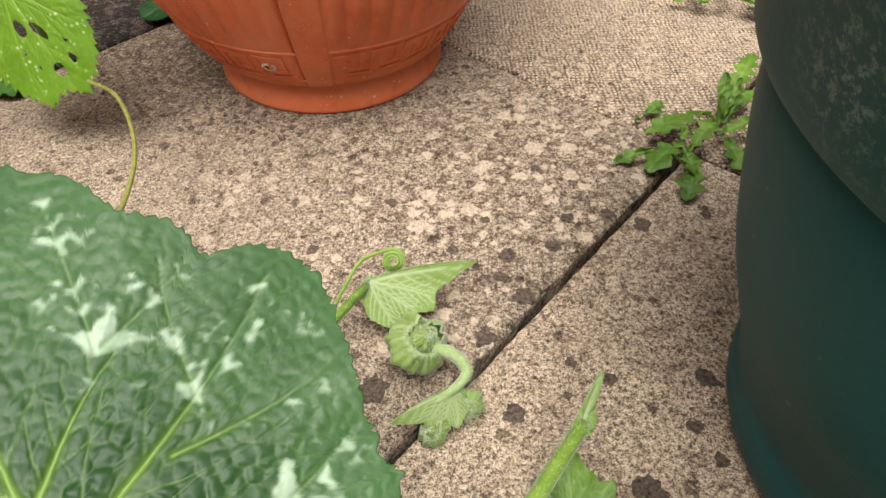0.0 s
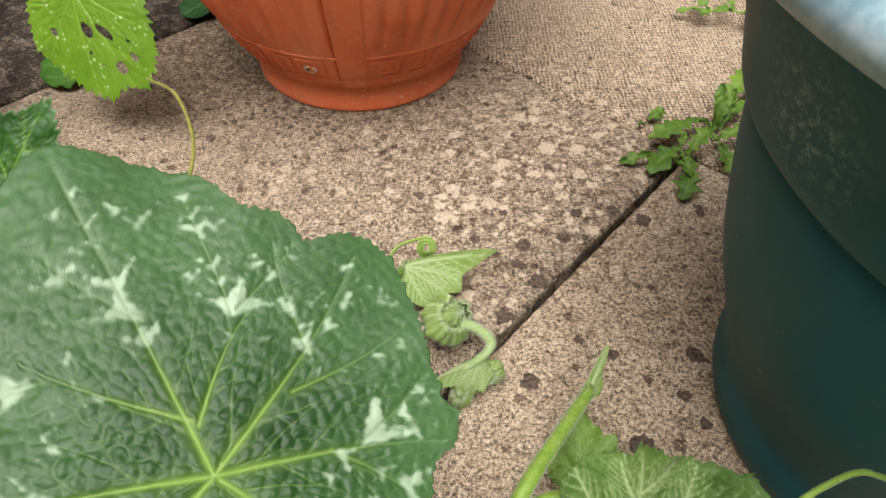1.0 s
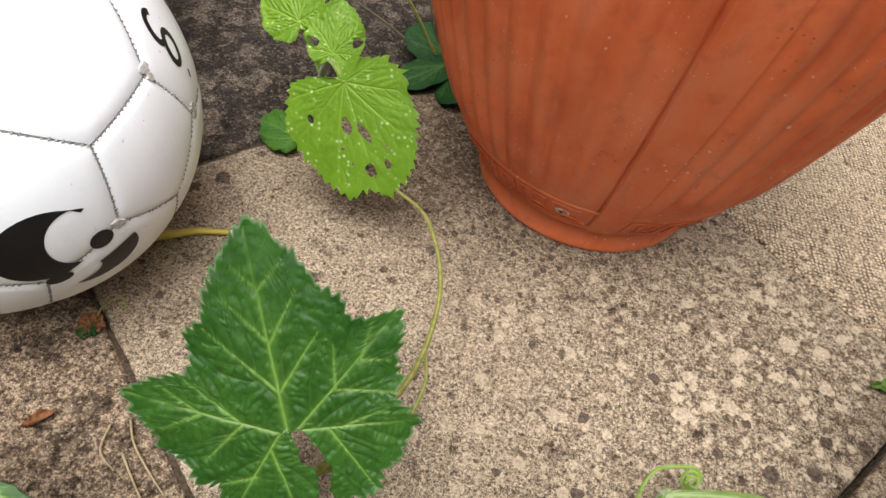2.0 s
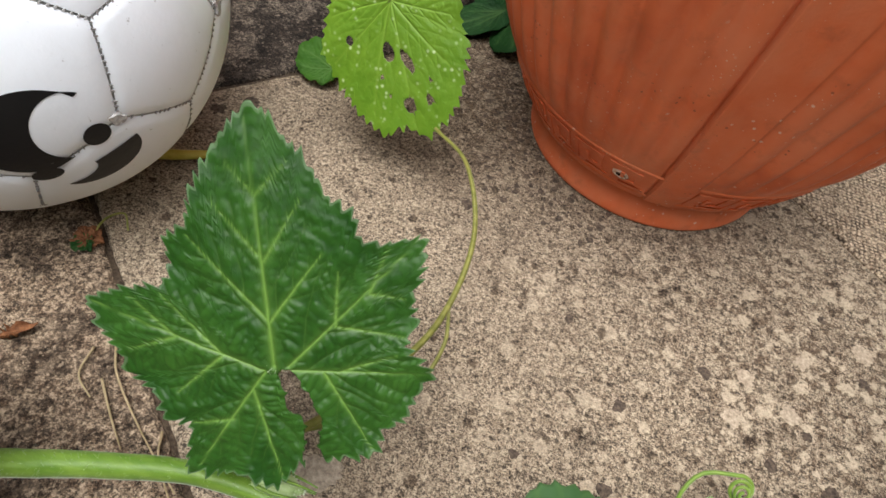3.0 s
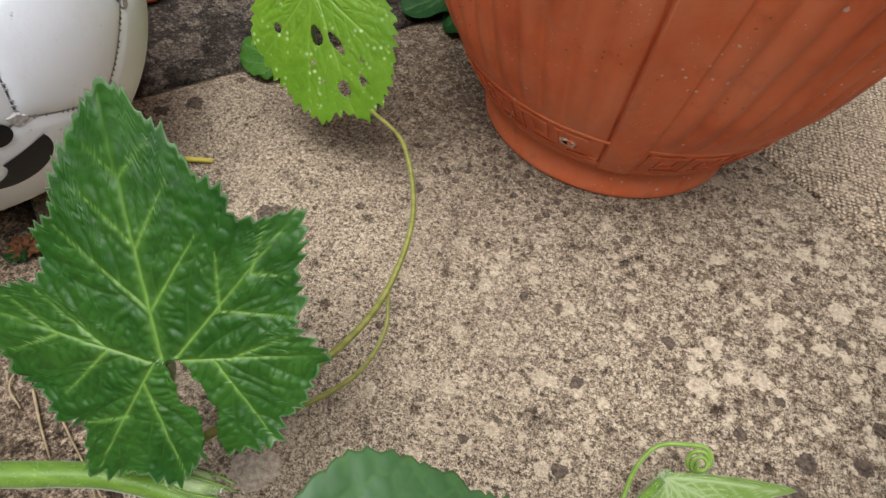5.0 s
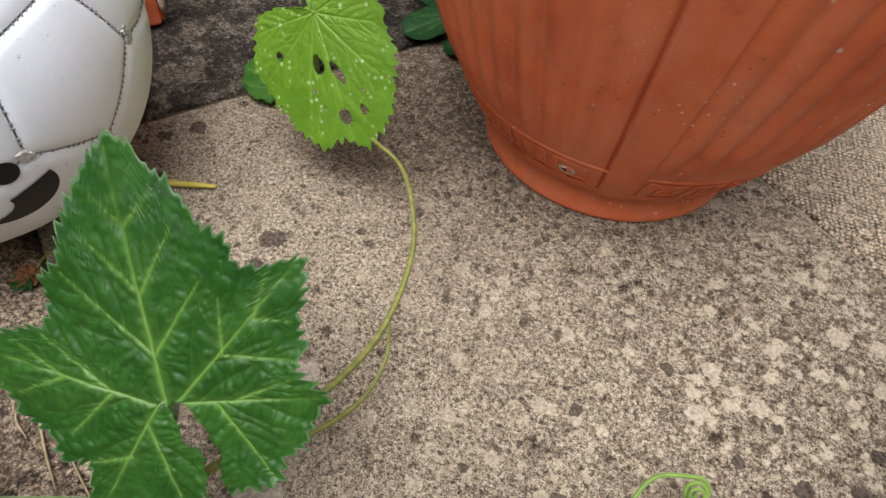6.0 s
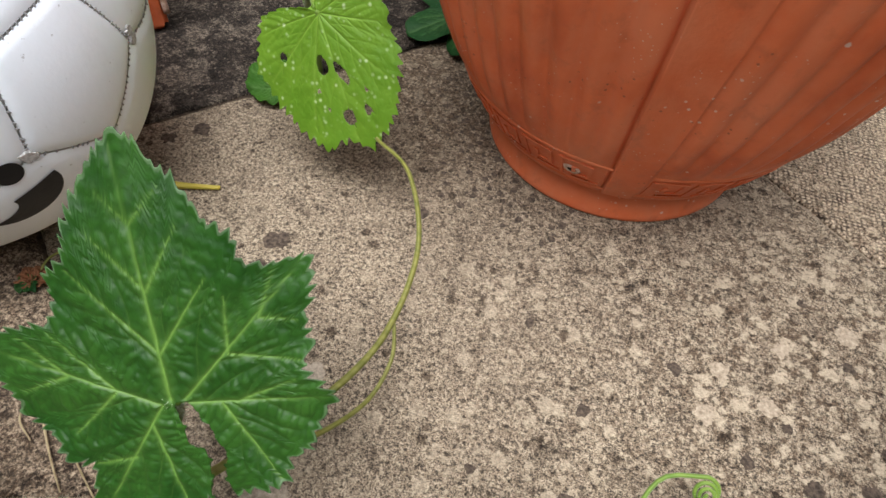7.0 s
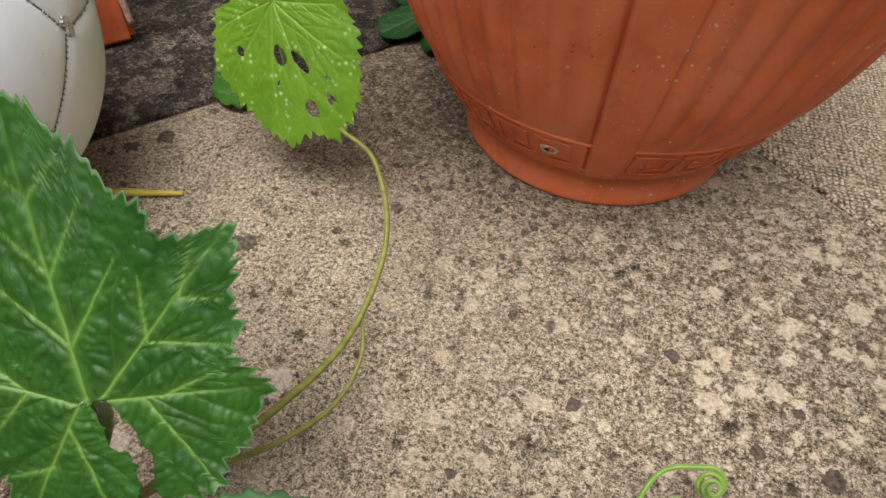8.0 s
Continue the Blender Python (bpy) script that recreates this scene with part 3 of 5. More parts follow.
def blotch(rng, r, sides=22, rough=0.35):
    """The ragged outline of a crust."""
    k = rng.uniform(0, 50)
    return [(r * (1 + rough * noise.noise((math.cos(a) * 1.7 + k, math.sin(a) * 1.7, k)) + 0.8 * rough * noise.noise((math.cos(a) * 6 + k, math.sin(a) * 6, 3))) * math.cos(a),
             r * (1 + rough * noise.noise((math.cos(a) * 1.7 + k, math.sin(a) * 1.7, k)) + 0.8 * rough * noise.noise((math.cos(a) * 6 + k, math.sin(a) * 6, 3))) * math.sin(a))
            for a in (2 * math.pi * q / sides for q in range(sides))]


# ---- ground and paving ----
PITCH, A0, NORTH = 0.456, radians(48.7), 3
U, V = Vector((math.cos(A0), math.sin(A0), 0)), Vector((-math.sin(A0), math.cos(A0), 0))
U0, V0 = -0.084, 0.0914


def on_grid(u, v, z=0.0):
    return U * u + V * v + Vector((0, 0, z))


s = 60.0
tagged(new("ground", mesh_of("ground", [(-s, -s, -0.05), (s, -s, -0.05), (s, s, -0.05), (-s, s, -0.05)], [(0, 1, 2, 3)], LAWN, False)), "dark earth under and around the paving", "ground", kind="structure")

def sky_blocker_wall(name, u0, u1, v0, v1, label):
    """Unseen rendered wall with a coping, added round the paving to block low sky."""
    t = thing(name, label, "wall", kind="structure")
    for part_name, grow, z0, z1 in (("wall_face", 0.0, -0.05, 2.10), ("coping", 0.03, 2.10, 2.16)):
        ring = [on_grid(u, v) for u, v in ((u0 - grow, v0 - grow), (u1 + grow, v0 - grow), (u1 + grow, v1 + grow), (u0 - grow, v1 + grow))]
        verts = [p + Vector((0, 0, z)) for z in (z0, z1) for p in ring]
        part(part_name, mesh_of(part_name, verts, [(3, 2, 1, 0), (4, 5, 6, 7)] + [(k, (k + 1) % 4, 4 + (k + 1) % 4, 4 + k) for k in range(4)], WALL_RENDER, False), t)


UL, UH, VL, VH = U0 - 5 * PITCH, U0 + 6 * PITCH, V0 - 5 * PITCH, V0 + NORTH * PITCH
sky_blocker_wall("unseen_wall_north", UL, UH, VH + 0.03, VH + 0.23, "plain unseen wall added behind the pots to block low sky")
sky_blocker_wall("unseen_wall_south", UL, UH, VL - 0.23, VL - 0.03, "plain unseen wall added opposite the pots to block low sky")
sky_blocker_wall("unseen_wall_east", UH + 0.03, UH + 0.23, VL - 0.23, VH + 0.23, "plain unseen wall added at the end of the paving to block low sky")
sky_blocker_wall("unseen_wall_west", UL - 0.23, UL - 0.03, VL - 0.23, VH + 0.23, "plain unseen wall added at the end of the paving to block low sky")

BIG_OUT = [(-18, 117), (-14, 121), (-9, 118), (-3, 110), (4, 104), (11, 99), (15, 91), (19, 87), (25, 88), (30, 86), (34, 79), (40, 88), (47, 93), (55, 92), (64, 84), (77, 76), (90, 75), (94, 79), (101, 76), (105, 68), (112, 67), (130, 70), (148, 62), (165, 45), (178, 13), (-168, 38), (-150, 64), (-132, 71), (-112, 68), (-90, 83), (-74, 81), (-60, 78), (-48, 84), (-38, 93), (-28, 106)]
BIG_RIBS = [(-13, 112), (19, 50, -4, 15), (6, 94, 19, 49), (33, 76, 19, 49), (-46, 62, -8, 17), (-60, 76, -45, 56), (-26, 84, -11, 52), (52, 84), (24, 74, 53, 45), (72, 74, 58, 32), (96, 72), (112, 62, 96, 34), (84, 70, 96, 45), (140, 64), (-80, 78), (-125, 66), (-100, 64, -88, 30)]
STAR_OUT = [(3, 89), (7, 84), (11, 77), (17, 71), (24, 62), (34, 61), (39, 54), (47, 58), (54, 69), (61, 62), (68, 54), (78, 50), (87, 46), (98, 55), (110, 50), (120, 49), (127, 44), (139, 48), (147, 43), (162, 40), (166, 33), (172, 37), (-172, 48), (-163, 44), (-154, 45), (-146, 49), (-135, 55), (-128, 44), (-120, 39), (-111, 45), (-99, 45), (-89, 53), (-79, 56), (-65, 69), (-56, 57), (-46, 46), (-38, 49), (-33, 58), (-25, 55), (-16, 65), (-9, 74), (-3, 82)]
STAR_RIBS = [(2, 84), (-25, 53, 3, 16), (29, 44, 3, 16), (-12, 60, 3, 37), (16, 59, 3, 37), (-5, 71, 2, 59), (11, 70, 2, 59), (54, 67, 94, 5), (39, 41, 61, 26), (82, 46, 61, 26), (49, 57, 57, 42), (67, 51, 57, 42), (98, 53, 112, 5), (139, 45, 102, 17), (89, 42, 101, 22), (-65, 66, -110, 4), (-51, 45, -72, 18), (-102, 36, -72, 18), (-58, 54, -68, 35), (-79, 51, -68, 35), (-137, 49, -116, 4), (-175, 42, -135, 12), (-121, 38, -137, 26)]
HOLED_OUT = [(0, 83), (9, 73), (19, 80), (34, 72), (45, 65), (57, 61), (75, 57), (87, 48), (106, 41), (116, 25), (124, 10), (180, 5), (-150, 12), (-140, 19), (-110, 24), (-102, 32), (-81, 42), (-60, 45), (-48, 53), (-35, 60), (-26, 67), (-16, 74), (-7, 78)]
HOLED_RIBS = [(3, 78), (30, 68), (62, 54), (95, 40), (-28, 58), (-62, 40), (-100, 26)]

# ---- terracotta-coloured pot ----
STRAP0 = -86.3
POT = (-0.0928, 0.4780, 0.0)
STRAPS = [radians(STRAP0 + 90 * k) for k in range(4)]
POT_BODY = [(0.0905, 0.0322), (0.0955, 0.0300), (0.0985, 0.0296), (0.1003, 0.0306), (0.1019, 0.0332), (0.1048, 0.038), (0.1095, 0.045), (0.1140, 0.053), (0.1180, 0.061), (0.1215, 0.069), (0.1265, 0.080), (0.1365, 0.105), (0.1458, 0.135), (0.1548, 0.165), (0.1635, 0.200), (0.1700, 0.230), (0.1755, 0.265), (0.1780, 0.295)]


def pot_radius(z):
    return float(np.interp(z, [p[1] for p in POT_BODY], [p[0] for p in POT_BODY]))


def strap_distance(a):
    return min(abs((a - s_ + math.pi) % (2 * math.pi) - math.pi) for s_ in STRAPS)


def pot_shape(a, z, r):
    d = strap_distance(a)
    wide = radians(5.0)
    up = min(1.0, max(0.0, (z - 0.068) / 0.02))
    k = (d - wide) / (radians(90) - 2 * wide)
    flute = 0.0044 * up * math.sqrt(math.sin(math.pi * 12 * k) ** 2 + 0.05) if d > wide else 0.0
    if d <= wide:
        return r + 0.0012 - 0.0014 * math.cos(0.5 * math.pi * d / wide) * up
    edge = math.exp(-((d - wide) / radians(0.7)) ** 2)
    signed = min(((a - s_ + math.pi) % (2 * math.pi) - math.pi for s_ in STRAPS), key=abs)
    return r + (0.0010 if signed > 0 else -0.0030) * edge + flute - 0.0020 * up


def make_pot():
    t = thing("terracotta_pot", "large terracotta-coloured fluted pot with a banded foot, standing on the paving", "plant pot", POT)
    body = revolve(smooth_profile(POT_BODY, 4), 1080, pot_shape)
    part("body", mesh_of("body", *body, TERRACOTTA), t)
    foot = smooth_profile([(0.0890, 0.0), (0.0915, 0.0006), (0.0928, 0.0024), (0.0928, 0.006), (0.0913, 0.013), (0.0900, 0.020), (0.0908, 0.0255), (0.0914, 0.0290), (0.0916, 0.0325)], 4)
    part("foot", mesh_of("foot", *revolve(foot, 160, close=True), TERRACOTTA), t, "plain flared foot ring")
    rim = smooth_profile([(0.1770, 0.290), (0.183, 0.296), (0.187, 0.306), (0.186, 0.318), (0.179, 0.322), (0.172, 0.318), (0.170, 0.30), (0.166, 0.27)], 4)
    part("rim", mesh_of("rim", *revolve(rim, 120), TERRACOTTA), t)
    part("soil", mesh_of("soil", *revolve([(0.168, 0.285), (0.08, 0.290), (0.001, 0.291)], 40, close=False), SOIL), t, "dark potting soil")
    # two thin raised lines and a square-key relief in each field between the straps
    for z in (0.0370, 0.0670):
        ring = [(pot_radius(z - 0.0009) + 0.0002, z - 0.0012), (pot_radius(z) + 0.0007, z - 0.0006), (pot_radius(z) + 0.0007, z + 0.0006), (pot_radius(z + 0.0009) + 0.0002, z + 0.0012)]
        part("raised_line", mesh_of("raised_line", *revolve(ring, 200), TERRACOTTA), t)
    unit = [(0.0, 0.0), (0.0, 1.0), (0.78, 1.0), (0.78, 0.30), (0.36, 0.30), (0.36, 0.66)]
    foot_run = [(0.36, 0.0), (1.0, 0.0)]
    z0, z1, gap = 0.0425, 0.0620, radians(7.0)
    n_units = 6
    span = (radians(90) - 2 * gap) / n_units
    for s_ in STRAPS:
        verts, faces = [], []

        def bar(p, q, s0):
            half = 0.055
            (x0, y0), (x1, y1) = p, q
            if x0 == x1:
                box = [(x0 - half, min(y0, y1) - 0.04), (x0 + half, min(y0, y1) - 0.04), (x0 + half, max(y0, y1) + 0.04), (x0 - half, max(y0, y1) + 0.04)]
            else:
                box = [(min(x0, x1) - half, y0 - 0.055), (max(x0, x1) + half, y0 - 0.055), (max(x0, x1) + half, y0 + 0.055), (min(x0, x1) - half, y0 + 0.055)]
            n = len(verts)
            for off in (-0.0015, 0.0013):
                for bx, by in box:
                    a = s0 + bx * span * 0.92
                    z = z0 + by * (z1 - z0)
                    r = pot_radius(z) + off
                    verts.append((r * math.cos(a), r * math.sin(a), z))
            faces.extend([(n + 4, n + 5, n + 6, n + 7)] + [(n + i, n + (i + 1) % 4, n + 4 + (i + 1) % 4, n + 4 + i) for i in range(4)])

        for k in range(n_units):
            start = s_ + gap + k * span
            for p, q in list(zip(unit, unit[1:])) + [foot_run]:
                bar(p, q, start)
        part("key_relief", mesh_of("key_relief", verts, faces, TERRACOTTA, False), t, "square key pattern in low relief")
    # the drain hole, with a chipped pale edge
    a = math.atan2(0.3692 - POT[1], -0.1167 - POT[0])
    z = 0.0522
    out = Vector((math.cos(a), math.sin(a), -0.45)).normalized()
    side = Vector((-math.sin(a), math.cos(a), 0))
    up = out.cross(side)
    c = Vector((math.cos(a), math.sin(a), 0)) * (pot_radius(z) + 0.0006) + Vector((0, 0, z))
    rng = random.Random(4)
    ringv, ringf = [], []
    for r, o in ((0.0042, -0.0006), (0.0036, 0.0006), (0.0025, 0.0007), (0.0021, -0.0005)):
        for k in range(18):
            b = 2 * math.pi * k / 18
            q = r * (1 + rng.uniform(-0.14, 0.14))
            ringv.append(c + side * math.cos(b) * q * 1.35 + up * math.sin(b) * q + out * o)
    for i in range(3):
        for k in range(18):
            k2 = (k + 1) % 18
            ringf.append((i * 18 + k, i * 18 + k2, (i + 1) * 18 + k2, (i + 1) * 18 + k))
    part("hole_edge", mesh_of("hole_edge", ringv, ringf, PALE_CHIP), t, "chipped pale edge of a drain hole")
    hv = [c + side * math.cos(2 * math.pi * k / 14) * 0.0030 + up * math.sin(2 * math.pi * k / 14) * 0.0022 + out * 0.0003 for k in range(14)]
    part("drain_hole", mesh_of("drain_hole", hv, [tuple(range(14))], SOIL, False), t)
    return t


PALE_CHIP = crust_mat("pale_chip", (0.36, 0.20, 0.13), (0.62, 0.46, 0.36), 0.7)
make_pot()


def small_pot(at, r0, r1, h, label):
    t = thing("flower_pot", label, "plant pot", at, group="small terracotta pots")
    wall = smooth_profile([(r0 - 0.002, 0.0), (r0, 0.002), (r0 + (r1 - r0) * 0.5, h * 0.45), (r1, h * 0.8)], 4)
    part("body", mesh_of("body", *revolve(wall, 72, close=True), TERRACOTTA), t)
    rim = smooth_profile([(r1 - 0.001, h * 0.78), (r1 + 0.006, h * 0.79), (r1 + 0.009, h * 0.98), (r1 + 0.005, h), (r1 - 0.003, h * 0.99), (r1 - 0.006, h * 0.85)], 3)
    part("rim", mesh_of("rim", *revolve(rim, 72), TERRACOTTA), t)
    part("soil", mesh_of("soil", *revolve([(r1 - 0.004, h * 0.86), (0.001, h * 0.88)], 32), SOIL), t)
    return t


def trough(at):
    t = thing("terracotta_trough", "rectangular terracotta trough with a chipped pale corner, standing behind the football", "planter", at)
    bm = bmesh.new()
    bmesh.ops.create_cube(bm, size=1.0)
    for v in bm.verts:
        wide = 1.0 if v.co.z < 0 else 1.02
        v.co = U * (v.co.x - 0.5) * 0.30 * wide + V * (v.co.y + 0.5) * 0.17 * wide + Vector((0, 0, (v.co.z + 0.5) * 0.16))
    bmesh.ops.delete(bm, geom=[f for f in bm.faces if f.normal.z > 0.9], context="FACES_ONLY")
    bmesh.ops.bevel(bm, geom=[e for e in bm.edges if len(e.link_faces) == 2], offset=0.004, segments=2, affect="EDGES")
    me = bpy.data.meshes.new("wall")
    bm.to_mesh(me)
    bm.free()
    me.materials.append(TERRACOTTA)
    ob = part("wall", me, t)
    mod = ob.modifiers.new("thickness", "SOLIDIFY")
    mod.thickness, mod.offset = 0.009, -1
    corner = [on_grid(0, 0, 0.014), on_grid(-0.001, 0.001, 0.05), on_grid(0.0, 0.0, 0.09), on_grid(-0.001, 0.0, 0.14)]
    stalk("chipped_edge", t, corner, 0.0026, 0.0034, PALE_CHIP, "pale chipped corner edge", sides=7)
    soil = [on_grid(-0.29, 0.01, 0.13), on_grid(-0.01, 0.01, 0.13), on_grid(-0.01, 0.16, 0.13), on_grid(-0.29, 0.16, 0.13)]
    part("soil", mesh_of("soil", soil, [(0, 1, 2, 3)], SOIL), t)


trough((-0.4585, 0.470, 0.0))
small_pot((0.425, 0.875, 0.0), 0.090, 0.125, 0.20, "terracotta plant pot standing farther back on the paving")


# ---- dark green planter ----
def make_planter():
    t = thing("green_planter", "tall dark green plastic planter, scuffed, with a wide rolled rim", "planter", (0.2324, 0.1122, 0.0))
    low = smooth_profile([(0.086, 0.0), (0.0925, 0.0015), (0.0970, 0.008), (0.1005, 0.018), (0.1018, 0.030), (0.1018, 0.040), (0.1055, 0.054), (0.1130, 0.074), (0.1250, 0.108), (0.1345, 0.150), (0.1375, 0.172), (0.1360, 0.182), (0.132, 0.192)], 5)
    part("body", mesh_of("body", *revolve(low, 160, close=True), GREEN_PLASTIC), t)
    high = smooth_profile([(0.1340, 0.1960), (0.1385, 0.1876), (0.1415, 0.1856), (0.1440, 0.1868), (0.1465, 0.1915), (0.1490, 0.200), (0.1530, 0.214), (0.1585, 0.228), (0.1630, 0.239), (0.1652, 0.2465)], 5)
    part("upper_band", mesh_of("upper_band", *revolve(high, 160), GREEN_PLASTIC), t, "wider upper band with a stepped lower edge")
    lip = smooth_profile([(0.1640, 0.2455), (0.1700, 0.2458), (0.1770, 0.2486), (0.1798, 0.2538), (0.1778, 0.2590), (0.1695, 0.2616), (0.1570, 0.2590), (0.1490, 0.2500), (0.1450, 0.232), (0.141, 0.20)], 5)
    part("rim", mesh_of("rim", *revolve(lip, 160), RIM_PLASTIC), t, "smooth rolled green rim with the sky's reflection painted pale blue")
    part("soil", mesh_of("soil", *revolve([(0.147, 0.215), (0.06, 0.222), (0.001, 0.222)], 48), SOIL), t, "dark potting soil")


def rim_plastic():
    n = Nodes("sky_reflection_rim")
    # pale blues paint the sky's reflection onto the dark green rim; brown patches over it
    g = n.noise(42, 4, 0.65)
    c = n.ramp(g, (0.34, (0.07, 0.15, 0.165)), (0.50, (0.20, 0.30, 0.33)), (0.64, (0.42, 0.50, 0.52)))
    c = n.mix(n.ramp(n.noise(20, 3, 0.6), (0.62, 0.0), (0.72, 0.5)), c, (0.22, 0.17, 0.12))
    return n.done(c, 0.30, n.bump(n.noise(300, 2, 0.5), 0.0002, 0.5), spec=0.6)


RIM_PLASTIC = rim_plastic()
make_planter()


# ---- football ----
BALL_C, BALL_R = Vector((-0.4520, 0.2722, 0.1140)), 0.1140


def make_ball():
    t = thing("football", "white stitched football with black printed marks, resting on the paving", "ball", BALL_C)
    t.rotation_euler = (Matrix.Rotation(radians(1.6), 3, Vector((0.6, 0.75, 0.0))) @ Matrix.Rotation(radians(3.3), 3, "Z")).to_euler()
    turn = Euler([radians(a) for a in (166.46, -24.72, 177.69)]).to_matrix()
    g = (1 + 5 ** 0.5) / 2
    corners = set()
    for b in ((0, 1, 3 * g), (1, 2 + g, 2 * g), (g, 2, 2 * g + 1)):
        for sx in (1, -1):
            for sy in (1, -1):
                for sz in (1, -1):
                    w = (b[0] * sx, b[1] * sy, b[2] * sz)
                    for k in range(3):
                        corners.add(tuple(round(c, 5) for c in w[k:] + w[:k]))
    pts = [turn @ Vector(c).normalized() for c in sorted(corners)]
    size = min((pts[0] - p).length for p in pts[1:])
    links = [[j for j in range(60) if j != i and (pts[i] - pts[j]).length < size * 1.05] for i in range(60)]
    panels = set()

    def go(path, n):
        if len(path) == n:
            if path[0] in links[path[-1]]:
                panels.add(tuple(sorted(path)))
            return
        for j in links[path[-1]]:
            if j not in path:
                go(path + [j], n)

    for i in range(60):
        go([i], 5)
    fives = set(panels)
    for i in range(60):
        go([i], 6)
    for ids in sorted(panels):
        n = len(ids)
        c = sum((pts[i] for i in ids), Vector()) / n
        if n == 6 and max((pts[i] - c).length for i in ids) > size * 1.1:
            continue
        c.normalize()
        e1 = (pts[ids[0]] - c * pts[ids[0]].dot(c)).normalized()
        e2 = c.cross(e1)
        ring = sorted(ids, key=lambda i: math.atan2(pts[i].dot(e2), pts[i].dot(e1)))
        per, steps = 8, 9
        rim_pts = []
        for i, j in zip(ring, ring[1:] + ring[:1]):
            rim_pts += [pts[i].lerp(pts[j], k / per) for k in range(per)]
        verts, faces = [c * BALL_R * 1.004], []
        for q in range(1, steps + 1):
            f = (q / steps) ** 0.75 * 0.987
            for p in rim_pts:
                d = c.lerp(p, f).normalized()
                drop = max(0.0, (f - 0.87) / 0.117)
                verts.append(d * BALL_R * (1.004 - 0.004 * f * f - 0.0090 * drop ** 2.2))
        m = len(rim_pts)
        for k in range(m):
            k2 = (k + 1) % m
            faces.append((0, 1 + k, 1 + k2))
            for q in range(steps - 1):
                a, b = 1 + q * m, 1 + (q + 1) * m
                faces.append((a + k, b + k, b + k2, a + k2))
        part("panel", mesh_of("panel", verts, faces, BALL_WHITE), t)
    v, f = revolve([(BALL_R * 0.984 * math.cos(a), BALL_R * 0.984 * math.sin(a)) for a in (math.pi * (k / 24 - 0.5) for k in range(25))], 48)
    part("bladder", mesh_of("bladder", v, f, SEAM), t)
    verts, faces = [], []
    rng = random.Random(9)
    for i in range(60):
        for j in links[i]:
            if j < i:
                continue
            along = (pts[j] - pts[i]).normalized()
            for k in range(17):
                if rng.random() < 0.10:
                    continue
                c = pts[i].lerp(pts[j], (k + 0.5) / 17).normalized()
                cross = c.cross(along).normalized()
                w = rng.uniform(0.7, 1.3)
                lean = (cross + along * 0.35).normalized()
                b = len(verts)
                for h, s_, l_ in ((0, -1, -1), (0, 1, -1), (0, 1, 1), (0, -1, 1), (1, -1, -1), (1, 1, -1), (1, 1, 1), (1, -1, 1)):
                    verts.append(c * BALL_R * (0.9895 + 0.0060 * h) + along * 0.00030 * s_ + lean * 0.0008 * w * l_)
                faces += [(b + 4, b + 5, b + 6, b + 7), (b, b + 1, b + 5, b + 4), (b + 1, b + 2, b + 6, b + 5), (b + 2, b + 3, b + 7, b + 6), (b + 3, b, b + 4, b + 7)]
    tagged(part("stitching", mesh_of("stitching", verts, faces, STITCH, False), t, "grey thread stitches along the seams"), kind="stuff")

    # small flaked patches where the seams meet
    rng = random.Random(21)
    for aim, size in (((0.86, -0.50, 0.0), 0.0036), ((0.93, 0.10, 0.34), 0.0040), ((0.97, -0.05, 0.15), 0.0030), ((0.90, 0.30, 0.20), 0.0028)):
        p = max(pts, key=lambda q: q.dot(Vector(aim)))
        e1 = p.orthogonal().normalized()
        e2 = p.cross(e1)
        for k in range(2):
            cx, cy = rng.uniform(-0.002, 0.004), rng.uniform(-0.003, 0.003)
            ring = [p * BALL_R + e1 * (cx + x) + e2 * (cy + y) for x, y in blotch(rng, size * (1.0 if k == 0 else 0.55), 18, 0.6)]
            low = [v.normalized() * BALL_R * 0.994 for v in ring]
            top = [v.lerp(p * BALL_R + e1 * cx + e2 * cy, 0.2).normalized() * BALL_R * 1.0035 for v in ring]
            m = len(ring)
            part("worn_patch", mesh_of("worn_patch", low + top, [(i, (i + 1) % m, m + (i + 1) % m, m + i) for i in range(m)] + [tuple(range(m, 2 * m))], FLAKED, False), t, "grey flaked patch beside a seam")

    def mark(name, d, right, strip, label):
        """A printed shape: rows of (outer, inner) points in millimetres, laid on the skin round the direction d."""
        d = Vector(d).normalized()
        right = Vector(right)
        right = (right - d * right.dot(d)).normalized()
        below = d.cross(right) * -1
        if below.z > 0:
            below = -below
        vs, fs = [], []
        for p, q in strip:
            for k in range(5):
                x, y = p[0] + (q[0] - p[0]) * k / 4, p[1] + (q[1] - p[1]) * k / 4
                w = (d + right * x / (1000 * BALL_R) + below * y / (1000 * BALL_R)).normalized()
                vs.append(w * BALL_R * 1.0052)
        for i in range(len(strip) - 1):
            for k in range(4):
                fs.append((i * 5 + k, i * 5 + k + 1, i * 5 + k + 6, i * 5 + k + 5))
        part(name, mesh_of(name, vs, fs, BALL_BLACK), t, label)

    def arc(cx, cy, rx, ry, a0, a1, n=26):
        return [(cx + rx * math.cos(radians(a0 + (a1 - a0) * k / n)), cy + ry * math.sin(radians(a0 + (a1 - a0) * k / n))) for k in range(n + 1)]

    side = (0.55, 0.80, 0.0)
    low = (0.74, -0.67, -0.06)
    mark("printed_crescent", low, side, list(zip(arc(-3, -4, 24.5, 22.5, 320, 80), arc(11, -4, 15, 18, 298, 98))), "black printed crescent")
